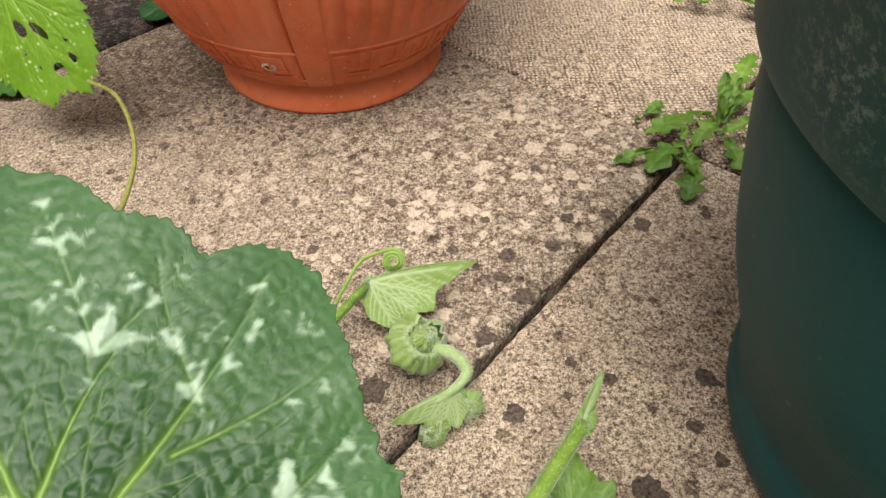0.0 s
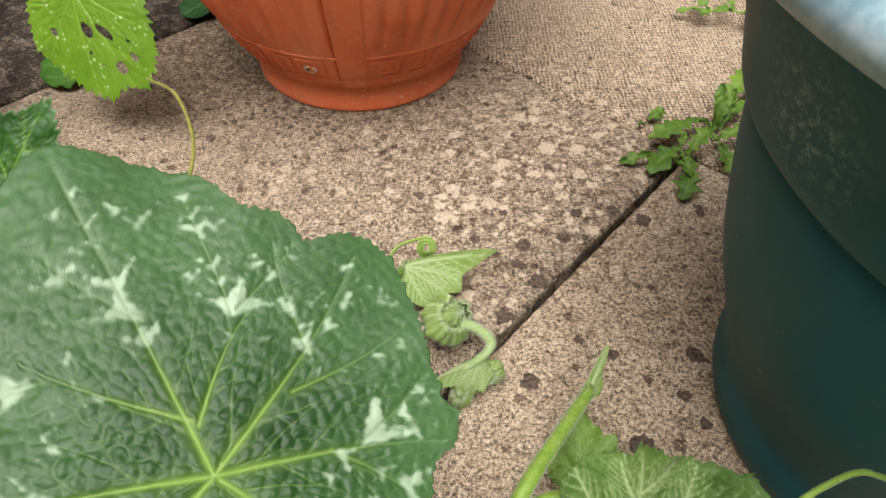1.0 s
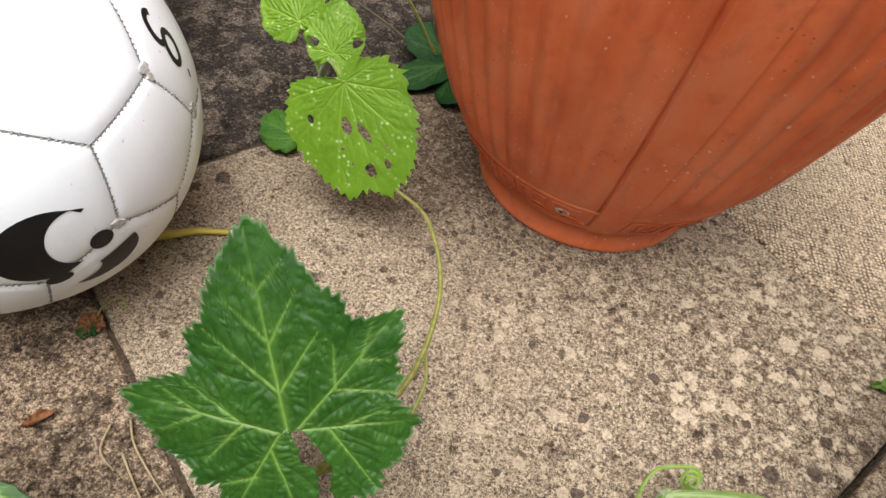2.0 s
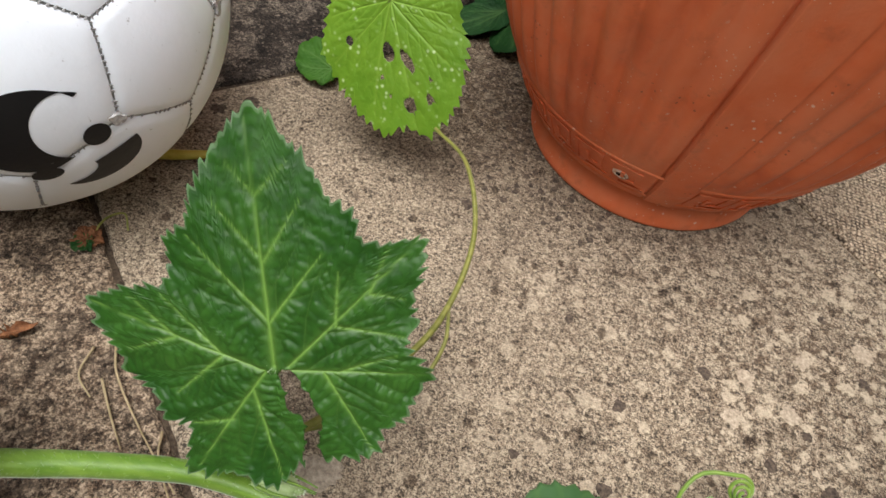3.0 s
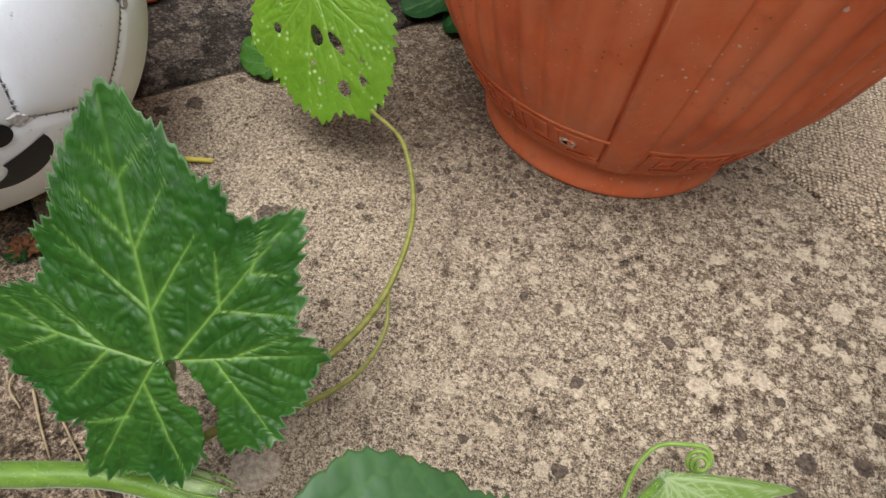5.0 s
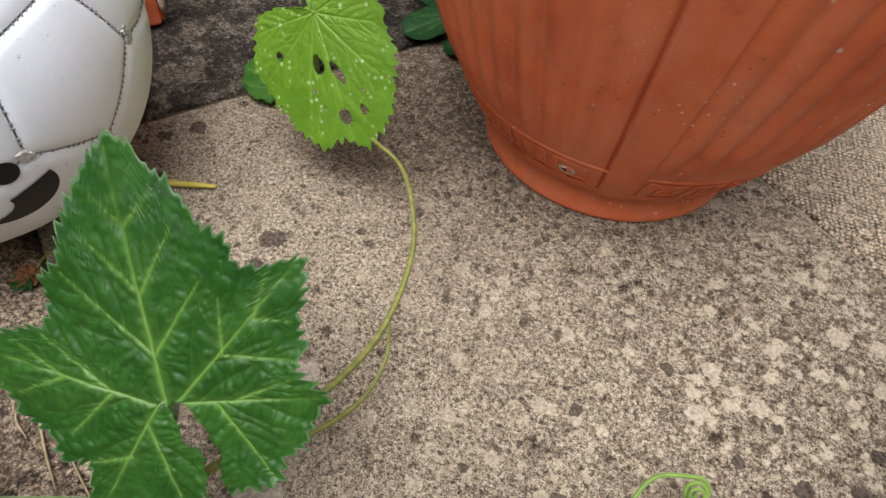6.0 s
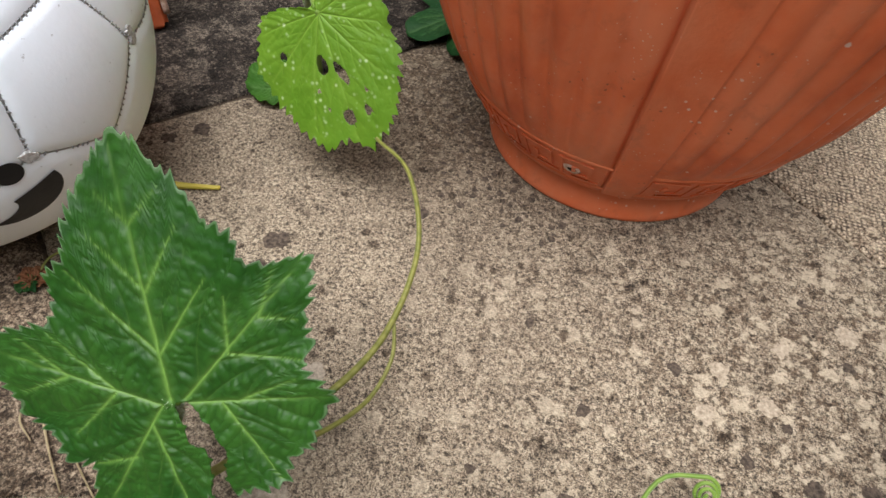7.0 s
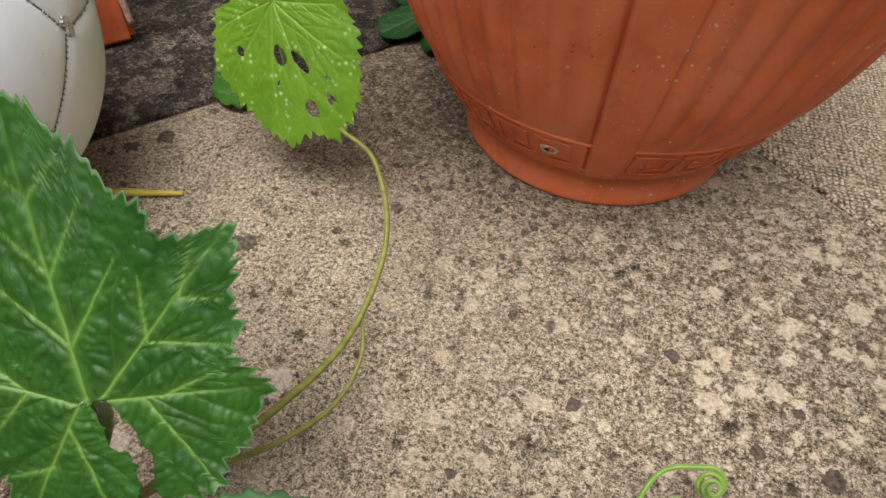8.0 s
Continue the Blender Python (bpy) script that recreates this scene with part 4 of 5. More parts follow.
    mark("printed_wing", (0.84, -0.50, -0.24), side, [(p, (-8 + (p[0] + 8) * (0.05 + 0.95 * (k / 26) ** 3.6), 2 + (p[1] - 2) * (0.05 + 0.95 * (k / 26) ** 3.6))) for k, p in enumerate(arc(-5, 2, 21, 19, -25, 135))], "black printed wing shape")
    mark("printed_dot", (0.857, -0.512, -0.075), side, list(zip(arc(-2.6, 3, 6.0, 6.4, 180, 360), arc(-2.6, 3, 6.0, 6.4, 180, 0))), "small black printed oval")
    mark("printed_dot", (0.70, -0.66, -0.255), side, list(zip(arc(-2, -1, 6.4, 4.6, 180, 360), arc(-2, -1, 6.4, 4.6, 180, 0))), "small black printed oval")
    mark("printed_ring", (0.885, 0.262, 0.370), (0.1, 1, -0.2), list(zip(arc(0, 0, 7.2, 10.5, 0, 360, 40), arc(0, 0, 3.6, 6.6, 0, 360, 40))), "black printed ring")
    mark("printed_arc", (0.845, 0.235, 0.48), (0.1, 1, -0.2), list(zip(arc(0, 0, 7.2, 10.0, 60, 300, 30), arc(0, 0, 3.6, 6.4, 60, 300, 30))), "black printed open ring")
    mark("printed_bar", (0.925, 0.300, 0.215), (0.1, 1, -0.2), [((-1.0, -2.2), (1.0, -2.2)), ((-1.0, 2.2), (1.0, 2.2))], "short black printed bar")


make_ball()

# ---- trailing squash vine ----
vine = thing("squash_vine", "trailing green squash vine with lobed leaves, lying over the paving", "plant", (-0.245, 0.120, 0.0))
vine_inv = Matrix.Translation((0.245, -0.120, 0.0))


def vs(*pts):
    return [vine_inv @ Vector(p) for p in pts]


stalk("stem", vine, vs((-0.56, 0.03, 0.012), (-0.44, 0.058, 0.03), (-0.33, 0.093, 0.043), (-0.285, 0.109, 0.045), (-0.245, 0.120, 0.045), (-0.19, 0.121, 0.044), (-0.13, 0.124, 0.04), (-0.07, 0.138, 0.034), (-0.058, 0.166, 0.025), (-0.0396, 0.1948, 0.0246)), 0.0064, 0.0022, STALK, "ridged green main stem with pale down", hair=2600, sides=14, ridge=0.05, per=10, swell=[(0.56, 0.02, 0.35), (0.82, 0.02, 0.4)])
star_at = set_at((-0.2292, 0.1459, 0.1054), (-0.3958, 0.5012, 0.7695), (0.1461, -0.7929, 0.5916))
stalk("petiole", vine, vs((-0.245, 0.122, 0.046), (-0.243, 0.137, 0.058), (-0.238, 0.150, 0.078), (-0.2292, 0.1475, 0.1040)), 0.0042, 0.0027, STALK, "downy leaf stalk", hair=900)
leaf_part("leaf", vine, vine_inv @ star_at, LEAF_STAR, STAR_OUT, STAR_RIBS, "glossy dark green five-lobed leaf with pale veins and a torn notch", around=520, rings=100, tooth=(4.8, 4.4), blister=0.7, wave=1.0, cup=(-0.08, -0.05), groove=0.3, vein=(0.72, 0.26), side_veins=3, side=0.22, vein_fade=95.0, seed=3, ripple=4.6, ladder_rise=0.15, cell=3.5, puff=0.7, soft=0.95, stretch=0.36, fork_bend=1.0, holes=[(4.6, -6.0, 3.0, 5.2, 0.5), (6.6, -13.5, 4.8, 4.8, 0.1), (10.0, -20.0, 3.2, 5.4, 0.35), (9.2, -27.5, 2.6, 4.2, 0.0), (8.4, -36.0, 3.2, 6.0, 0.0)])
big_at = set_at((-0.0815, 0.0206, 0.1368), (-0.3484, 0.861, 0.3705), (0.296, -0.274, 0.915))
leaf_part("leaf", vine, vine_inv @ big_at, LEAF_BIG, BIG_OUT, BIG_RIBS, "large blue-green leaf with silvery mottling along yellow-green veins", around=640, rings=130, tooth=(3.8, 2.0), round_off=3, blister=0.5, wave=2.2, cup=(-0.02, -0.02), groove=0.5, vein=(0.95, 0.38), side_veins=4, side=0.36, mottles=150, mottle_from=36.0, mottle_gap=6.8, vein_fade=48.0, main_swell=True, seed=11, ripple=4.4, cell=4.6, puff=0.72, soft=0.80, smooth_out=0.85, fork_bend=7.0, jumble=0.9)
stalk("petiole", vine, vs((-0.07, 0.138, 0.036), (-0.064, 0.110, 0.050), (-0.068, 0.062, 0.098), (-0.0815, 0.0224, 0.1350)), 0.0048, 0.0030, STALK, "downy leaf stalk", hair=700)
# a third leaf, farther back along the stem
left_at = set_at((-0.372, 0.070, 0.085), (0.90, 0.42, 0.12), (0.10, -0.36, 0.93))
leaf_part("leaf", vine, vine_inv @ left_at, LEAF_BIG, scaled(STAR_OUT, 0.78), scaled(STAR_RIBS, 0.78), "dark green lobed leaf at the older end of the vine", around=300, rings=50, tooth=(3.2, 1.2), seed=6, mottles=12)
stalk("petiole", vine, vs((-0.40, 0.068, 0.036), (-0.395, 0.066, 0.060), (-0.372, 0.070, 0.083)), 0.0042, 0.0028, STALK, "downy leaf stalk", hair=300)
# tendrils at the leaf node
stalk("tendril", vine, vs((-0.243, 0.124, 0.048), (-0.225, 0.150, 0.040), (-0.204, 0.190, 0.030), (-0.187, 0.235, 0.030), (-0.186, 0.285, 0.042), (-0.205, 0.325, 0.055), (-0.232, 0.345, 0.056)), 0.0024, 0.0011, STALK_OLIVE, "long olive-green tendril that reaches the pale leaf", sides=8, per=10, hair=160, hair_len=0.001)
stalk("tendril", vine, vs((-0.223, 0.153, 0.039), (-0.204, 0.174, 0.024), (-0.186, 0.203, 0.016), (-0.1805, 0.228, 0.021), (-0.1855, 0.246, 0.031)), 0.0015, 0.0010, STALK_OLIVE, "thin forked tendril", sides=8)


HALF_OUT = [(0, 46), (9, 34), (20, 27), (34, 29), (48, 22), (70, 24), (100, 15), (145, 6), (180, 3), (-90, 2.5), (-25, 5), (-6, 22)]
HALF_RIBS = [(-1, 44), (22, 25), (45, 22), (75, 21)]


def flower_bud(at, axis, length, radius):
    """A closed flower bud: a ribbed, tapering tube and five narrow pointed sepals pressed against it."""
    axis = Vector(axis).normalized()
    s1 = axis.orthogonal().normalized()
    s2 = axis.cross(s1)
    verts, faces, nu, nv = [], [], 30, 18
    for jj in range(nv + 1):
        f = jj / nv
        r = radius * (0.45 + 0.75 * math.sin(math.pi * min(1.0, 0.12 + 0.80 * f))) * (1 - 0.75 * max(0.0, f - 0.75) / 0.25)
        for ii in range(nu):
            a_ = 2 * math.pi * ii / nu
            q = r * (1 + 0.10 * math.cos(5 * a_))
            verts.append(Vector(at) + axis * length * 0.85 * f + (s1 * math.cos(a_) + s2 * math.sin(a_)) * q)
    for jj in range(nv):
        for ii in range(nu):
            i2 = (ii + 1) % nu
            faces.append((jj * nu + ii, jj * nu + i2, (jj + 1) * nu + i2, (jj + 1) * nu + ii))
    faces.append(tuple(range(nu))[::-1])
    faces.append(tuple(nv * nu + ii for ii in range(nu)))
    me = mesh_of("flower_bud", [vine_inv @ v for v in verts], faces, STALK_PALE)
    bud = part("flower_bud", me, vine, "closed downy flower bud beside the leaf stalk")
    fuzz(bud, [v.co for v in me.vertices], [v.normal for v in me.vertices], 900, 0.0013, 61)
    for k in range(5):
        a_ = 2 * math.pi * (k + 0.5) / 5
        o_ = s1 * math.cos(a_) + s2 * math.sin(a_)
        pts = [Vector(at) + axis * length * f + o_ * radius * w_ for f, w_ in ((0.10, 0.95), (0.40, 1.22), (0.75, 1.05), (1.05, 0.75))]
        v, f_, _ = tube([vine_inv @ p for p in pts], 0.0011, 0.0003, sides=7, per=5)
        part("sepal", mesh_of("sepal", v, f_, STALK), bud, "narrow green sepal")

# the growing tip of the vine: a half-open leaf, crumpled buds and a coiled tendril
def fuzz(parent, verts, normals, count, length, seed):
    """Fine pale hairs that stand off a small leaf or bud."""
    rng = random.Random(seed)
    vs_, fs_ = [], []
    for _ in range(count):
        k = rng.randrange(len(verts))
        o = (Vector(normals[k]) + Vector((rng.uniform(-0.5, 0.5), rng.uniform(-0.5, 0.5), rng.uniform(-0.5, 0.5)))).normalized()
        root = Vector(verts[k])
        w = o.orthogonal().normalized() * 0.00007
        n_ = len(vs_)
        vs_ += [root - w, root + w, root + o * length * rng.uniform(0.5, 1.2)]
        fs_.append((n_, n_ + 1, n_ + 2))
    tagged(part("down", mesh_of("down", vs_, fs_, DOWN, False), parent), kind="stuff")


def fan(at, y, n, size, seed, mirrored=False, label="half-open pale green downy leaf at the growing tip"):
    flip = -1 if mirrored else 1
    shape = [(flip * a, r * size) for a, r in HALF_OUT]
    ribs = [(flip * a, r * size) for a, r in HALF_RIBS]
    ob = leaf_part("young_leaf", vine, vine_inv @ set_at(at, y, n), LEAF_YOUNG, shape, ribs, label, around=260, rings=44, tooth=(2.6, 1.5), round_off=1, blister=0.5, wave=0.8, groove=-0.45, vein=(0.75, 0.42), side_veins=6, side=0.9, seed=seed, cell=2.0, puff=0.25)
    me = ob.data
    fuzz(ob, [v.co for v in me.vertices], [v.normal for v in me.vertices], 1500, 0.0011, seed)
    return ob


def crumpled_bud(at, size, axis, seed, label="crumpled downy leaf bud"):
    """A bud of pleated young leaves, one cup within the other, open along its axis."""
    axis = Vector(axis).normalized()
    side_ = axis.orthogonal().normalized()
    other = axis.cross(side_)
    for layer, (k, open_, shift) in enumerate(((1.0, 0.70, 0.0), (0.86, 0.66, 0.04), (0.70, 0.64, 0.12), (0.52, 0.70, 0.20), (0.36, 0.97, 0.34))):
        nu, nv = 150, 26
        verts, faces, crest, pill = [], [], [], []
        turn_ = seed + 1.3 * layer
        for j in range(nv + 1):
            for i in range(nu):
                u, v = 2 * math.pi * i / nu, math.pi * open_ * j / nv
                f = j / nv
                pleat = math.sin(5 * u + 2.2 * math.sin(2 * u + turn_) + 1.8 * f + 2.5 * noise.noise((1.5 * math.cos(u), 1.5 * math.sin(u), 2 * f + turn_))) + 0.4 * math.sin(19 * u + turn_ + 4 * f)
                lobe = 1 + 0.22 * noise.noise((2.2 * math.cos(u), 2.2 * math.sin(u), turn_)) * f
                r = size * k * (lobe + 0.060 * pleat * f ** 0.7 + 0.22 * noise.noise((3 * math.cos(u), 3 * math.sin(u), 2 * f + turn_)))
                roll_in = 1 - 0.30 * max(0.0, f - 0.7) / 0.3
                p = (side_ * math.cos(u) * 1.2 + other * math.sin(u)) * r * math.sin(v) * roll_in - axis * (r * math.cos(v) * 0.75 - shift * size)
                verts.append(Vector(at) + p)
                crest.append(max(0.0, 0.55 * pleat) ** 2)
                pill.append(0.5 + 0.3 * pleat)
        for j in range(nv):
            for i in range(nu):
                i2 = (i + 1) % nu
                faces.append((j * nu + i, j * nu + i2, (j + 1) * nu + i2, (j + 1) * nu + i))
        me = mesh_of("bud_leaf", [vine_inv @ v for v in verts], faces, LEAF_YOUNG)
        attribute(me, "vein", [min(1.0, c + (0.8 if i >= nu * (nv - 1) else 0.0)) for i, c in enumerate(crest)])
        attribute(me, "pillow", pill)
        ob = part("bud_leaf", me, vine, label)
        mod = ob.modifiers.new("thickness", "SOLIDIFY")
        mod.thickness, mod.offset = 0.0005, 0
        rim_from = nu * (nv - 4)
        fuzz(ob, [v.co for v in me.vertices][rim_from:], [v.normal for v in me.vertices][rim_from:], 420, 0.0014, seed + layer)
        fuzz(ob, [v.co for v in me.vertices], [v.normal for v in me.vertices], 500, 0.0013, seed + layer + 9)


flower_bud((-0.230, 0.125, 0.049), (0.97, 0.10, -0.10), 0.024, 0.0042)
fan((-0.0386, 0.1964, 0.0251), (0.94, 0.33, -0.10), (0.1, -0.6, 0.77), 1.34, 22)
crumpled_bud((-0.0118, 0.161, 0.020), 0.0145, (0.50, -0.15, 0.70), 3)
fan((0.0055, 0.1345, 0.021), (-0.88, -0.28, -0.36), (0.1, -0.62, 0.75), 0.78, 23, True, "small folded lime leaf under an arched shoot")
crumpled_bud((0.0110, 0.131, 0.011), 0.0075, (-0.2, -0.8, 0.4), 8)
crumpled_bud((-0.004, 0.121, 0.007), 0.0070, (-0.3, -0.5, 0.8), 14)
stalk("shoot", vine, vs((-0.012, 0.160, 0.014), (0.002, 0.156, 0.020), (0.0115, 0.1430, 0.025), (0.0085, 0.1360, 0.023), (0.0005, 0.1315, 0.0185), (-0.008, 0.1290, 0.014), (-0.014, 0.1275, 0.0115)), 0.0036, 0.0012, STALK_PALE, "arched pale woolly shoot", hair=2200, hair_len=0.0020)
coil = []
for k in range(46):
    a = radians(110 - 24 * k)
    r = 0.0062 * (1 - k / 62)
    coil.append(Vector((-0.0258, 0.2077, 0.0296)) + Vector((0.98, 0.12, 0)) * r * math.cos(a) + Vector((-0.08, 0.72, 0.69)) * r * math.sin(a) + Vector((0, -0.00012, 0.0001)) * k)
stalk("tendril", vine, vs((-0.0555, 0.1800, 0.0240), (-0.0505, 0.1980, 0.0232), (-0.0429, 0.2088, 0.0289)) + [vine_inv @ c for c in coil], 0.0011, 0.0008, STALK_LIME, "tightly coiled pale tendril", sides=8, per=3, hair=200, hair_len=0.0009)

# ---- a second shoot beside the planter ----
shoot = thing("squash_shoot", "cut squash shoot with a downy leaf, lying beside the green planter", "plant", (0.02, 0.03, 0.0))
sh_inv = Matrix.Translation((-0.02, -0.03, 0.0))


def ss(*pts):
    return [sh_inv @ Vector(p) for p in pts]


stalk("stem", shoot, ss((-0.03, -0.06, 0.012), (-0.005, 0.005, 0.03), (0.018, 0.048, 0.050), (0.040, 0.080, 0.046), (0.058, 0.105, 0.042)), 0.0042, 0.0032, STALK_LIME, "thick pale-downed green stalk", hair=1500, sides=14, ridge=0.05)
leaf_part("folded_leaf", shoot, sh_inv @ set_at((0.0560, 0.1020, 0.043), (0.24, 0.95, 0.02), (0.25, -0.55, 0.80)), LEAF_YOUNG, [(0, 31), (4, 24), (7, 17), (16, 12), (40, 8), (80, 6), (180, 3), (-90, 4), (-30, 6), (-10, 12), (-4, 20)], [(0, 29)], "narrow folded leaf at the stalk's end", around=120, rings=20, tooth=(2.0, 0.6), blister=0.3, wave=0.6, seed=33, vein=(0.8, 0.4))
leaf_part("leaf", shoot, sh_inv @ set_at((0.064, 0.029, 0.034), (0.95, -0.30, -0.04), (0.22, 0.72, -0.64)), LEAF_UNDER, scaled(BIG_OUT, 0.68), scaled(BIG_RIBS, 0.68), "leaf turned over to show its pale veined underside", around=360, rings=60, tooth=(3.4, 3.0), blister=1.3, wave=3.4, cup=(-0.10, -0.05), groove=-1.2, vein=(1.0, 0.38), side_veins=6, side=0.6, seed=31)
stalk("side_stem", shoot, ss((0.030, 0.030, 0.050), (0.058, 0.016, 0.085), (0.0880, 0.0195, 0.112), (0.1040, 0.0265, 0.119), (0.1170, 0.0310, 0.121), (0.1270, 0.0300, 0.119)), 0.0014, 0.0009, STALK_LIME, "thin lime-green tendril", hair=260, hair_len=0.0008)
stalk("side_stem", shoot, ss((0.010, 0.040, 0.036), (0.030, 0.052, 0.036), (0.052, 0.056, 0.037), (0.060, 0.050, 0.036)), 0.0034, 0.0026, STALK_LIME, "short downy side stem", hair=700)
leaf_part("leaf", shoot, sh_inv @ set_at((0.052, 0.071, 0.026), (0.05, 0.98, 0.02), (-0.45, -0.25, 0.85)), LEAF_WEED, scaled(STAR_OUT, 0.34), scaled(STAR_RIBS, 0.34), "small green leaf beside the stalk", around=160, rings=26, tooth=(3.0, 2.4), blister=0.5, wave=1.2, seed=35)

# ---- pale holed plant between ball and pot ----
pale = thing("holed_plant", "lime-green plant with a slug-eaten toothed leaf, rooted in a paving joint", "plant", (-0.325, 0.465, 0.0))
pi_ = Matrix.Translation((0.325, -0.465, 0.0))
holed_at = set_at((-0.2795, 0.3784, 0.1068), (0.5271, -0.4323, -0.7316), (-0.1324, -0.8922, 0.4318))


def hole(a, r, ra, rb, turn=0.0):
    return (r * math.sin(radians(a)), r * math.cos(radians(a)), ra, rb, radians(turn))


leaf_part("leaf", pale, pi_ @ holed_at, LEAF_PALE, HOLED_OUT, HOLED_RIBS, "lime-green toothed leaf with slug holes and pale specks", around=420, rings=96, tooth=(7.0, 5.4), round_off=1, blister=0.45, wave=0.8, cup=(-0.10, -0.04), groove=0.4, vein=(0.6, 0.3), side_veins=4, side=0.4, puff=0.22, cell=4.5, seed=5,
          holes=[hole(20, 29, 3.3, 5.6, 8), hole(-1, 35, 2.5, 6.8, 20), hole(66, 36.5, 2.0, 2.6), hole(5, 60.5, 3.6, 4.0), hole(-8, 60, 2.0, 2.4), hole(24, 44, 0.9, 0.9), hole(-14, 50, 0.8, 1.0), hole(17, 55, 0.7, 0.7)])
UP_OUT = [(0, 60), (20, 52), (45, 44), (70, 36), (100, 28), (140, 20), (170, 8), (-170, 8), (-140, 20), (-100, 28), (-70, 36), (-45, 44), (-20, 52)]
UP_RIBS = [(0, 56), (40, 40), (-40, 40), (85, 26), (-85, 26)]
leaf_part("leaf", pale, pi_ @ set_at((-0.296, 0.405, 0.108), (-0.05, 0.62, 0.62), (-0.05, -0.72, 0.68)), LEAF_PALE, scaled(UP_OUT, 0.62), scaled(UP_RIBS, 0.62), "upright lime-green leaf", around=220, rings=40, tooth=(4.0, 1.3), seed=41, holes=[hole(60, 18, 3.5, 2.5, 30), hole(-70, 16, 4.0, 3.0)])
leaf_part("leaf", pale, pi_ @ set_at((-0.338, 0.452, 0.096), (-0.55, 0.45, 0.60), (-0.25, -0.70, 0.65)), LEAF_PALE, scaled(UP_OUT, 0.85), scaled(UP_RIBS, 0.85), "lime-green toothed leaf", around=220, rings=40, tooth=(4.0, 1.3), seed=42)
leaf_part("leaf", pale, pi_ @ set_at((-0.333, 0.420, 0.012), (-0.92, 0.36, 0.02), (-0.05, -0.35, 0.9)), LEAF_LOW, scaled(UP_OUT, 0.58), scaled(UP_RIBS, 0.58), "small green leaf close to the paving", around=160, rings=26, tooth=(3.6, 1.2), seed=43)
stalk("stem", pale, [pi_ @ Vector(p) for p in ((-0.325, 0.465, -0.004), (-0.322, 0.455, 0.04), (-0.312, 0.430, 0.075), (-0.296, 0.402, 0.104))], 0.0032, 0.0022, STALK_LIME, hair=120, hair_len=0.001)
stalk("petiole", pale, [pi_ @ Vector(p) for p in ((-0.298, 0.405, 0.102), (-0.290, 0.392, 0.108), (-0.2795, 0.3784, 0.1062))], 0.0022, 0.0017, STALK_LIME)
stalk("petiole", pale, [pi_ @ Vector(p) for p in ((-0.319, 0.449, 0.052), (-0.328, 0.451, 0.078), (-0.338, 0.452, 0.096))], 0.0022, 0.0017, STALK_LIME)

# ---- low dark-leaved plant behind the pot ----
dock = thing("dark_leaved_weed", "low weed with broad dark green leaves behind the pot", "plant", (-0.235, 0.575, 0.0))
di = Matrix.Translation((0.235, -0.575, 0.0))
OVAL_OUT = [(0, 62), (14, 58), (28, 48), (45, 34), (70, 23), (100, 16), (140, 9), (180, 4), (-140, 9), (-100, 16), (-70, 23), (-45, 34), (-28, 48), (-14, 58)]
OVAL_RIBS = [(0, 58), (16, 48), (-16, 48)]
for k, (y, n, size, at) in enumerate((((-0.75, -0.62, -0.10), (-0.1, -0.25, 0.95), 0.80, (-0.238, 0.562, 0.018)), ((-0.15, -0.92, 0.25), (-0.55, -0.25, 0.80), 0.95, (-0.228, 0.570, 0.022)), ((-0.35, -0.35, 0.85), (-0.55, -0.65, 0.5), 0.95, (-0.232, 0.572, 0.02)), ((-0.9, 0.25, 0.35), (-0.2, -0.5, 0.85), 0.8, (-0.24, 0.578, 0.02)))):
    leaf_part("leaf", dock, di @ set_at(at, y, n), LEAF_DARK, scaled(OVAL_OUT, size), scaled(OVAL_RIBS, size), "", around=150, rings=26, tooth=(5, 0.5), seed=50 + k, wave=1.2, blister=0.5)
for k, (a, b, c) in enumerate((((-0.24, 0.575, 0.0), (-0.275, 0.585, 0.05), (-0.33, 0.60, 0.11)), ((-0.238, 0.58, 0.0), (-0.262, 0.60, 0.045), (-0.285, 0.64, 0.10)), ((-0.235, 0.57, 0.0), (-0.30, 0.60, 0.02), (-0.35, 0.62, 0.03)))):
    stalk("twig", dock, [di @ Vector(q) for q in (a, b, c)], 0.0017, 0.001, STALK_BROWN if k else STALK_OLIVE, "thin bare stem", sides=7)


# ---- weeds in the paving joint ----
ROUND_OUT = [(0, 22), (20, 23), (45, 21), (75, 16), (110, 10), (150, 5), (180, 3), (-150, 5), (-110, 10), (-75, 16), (-45, 21), (-20, 23)]


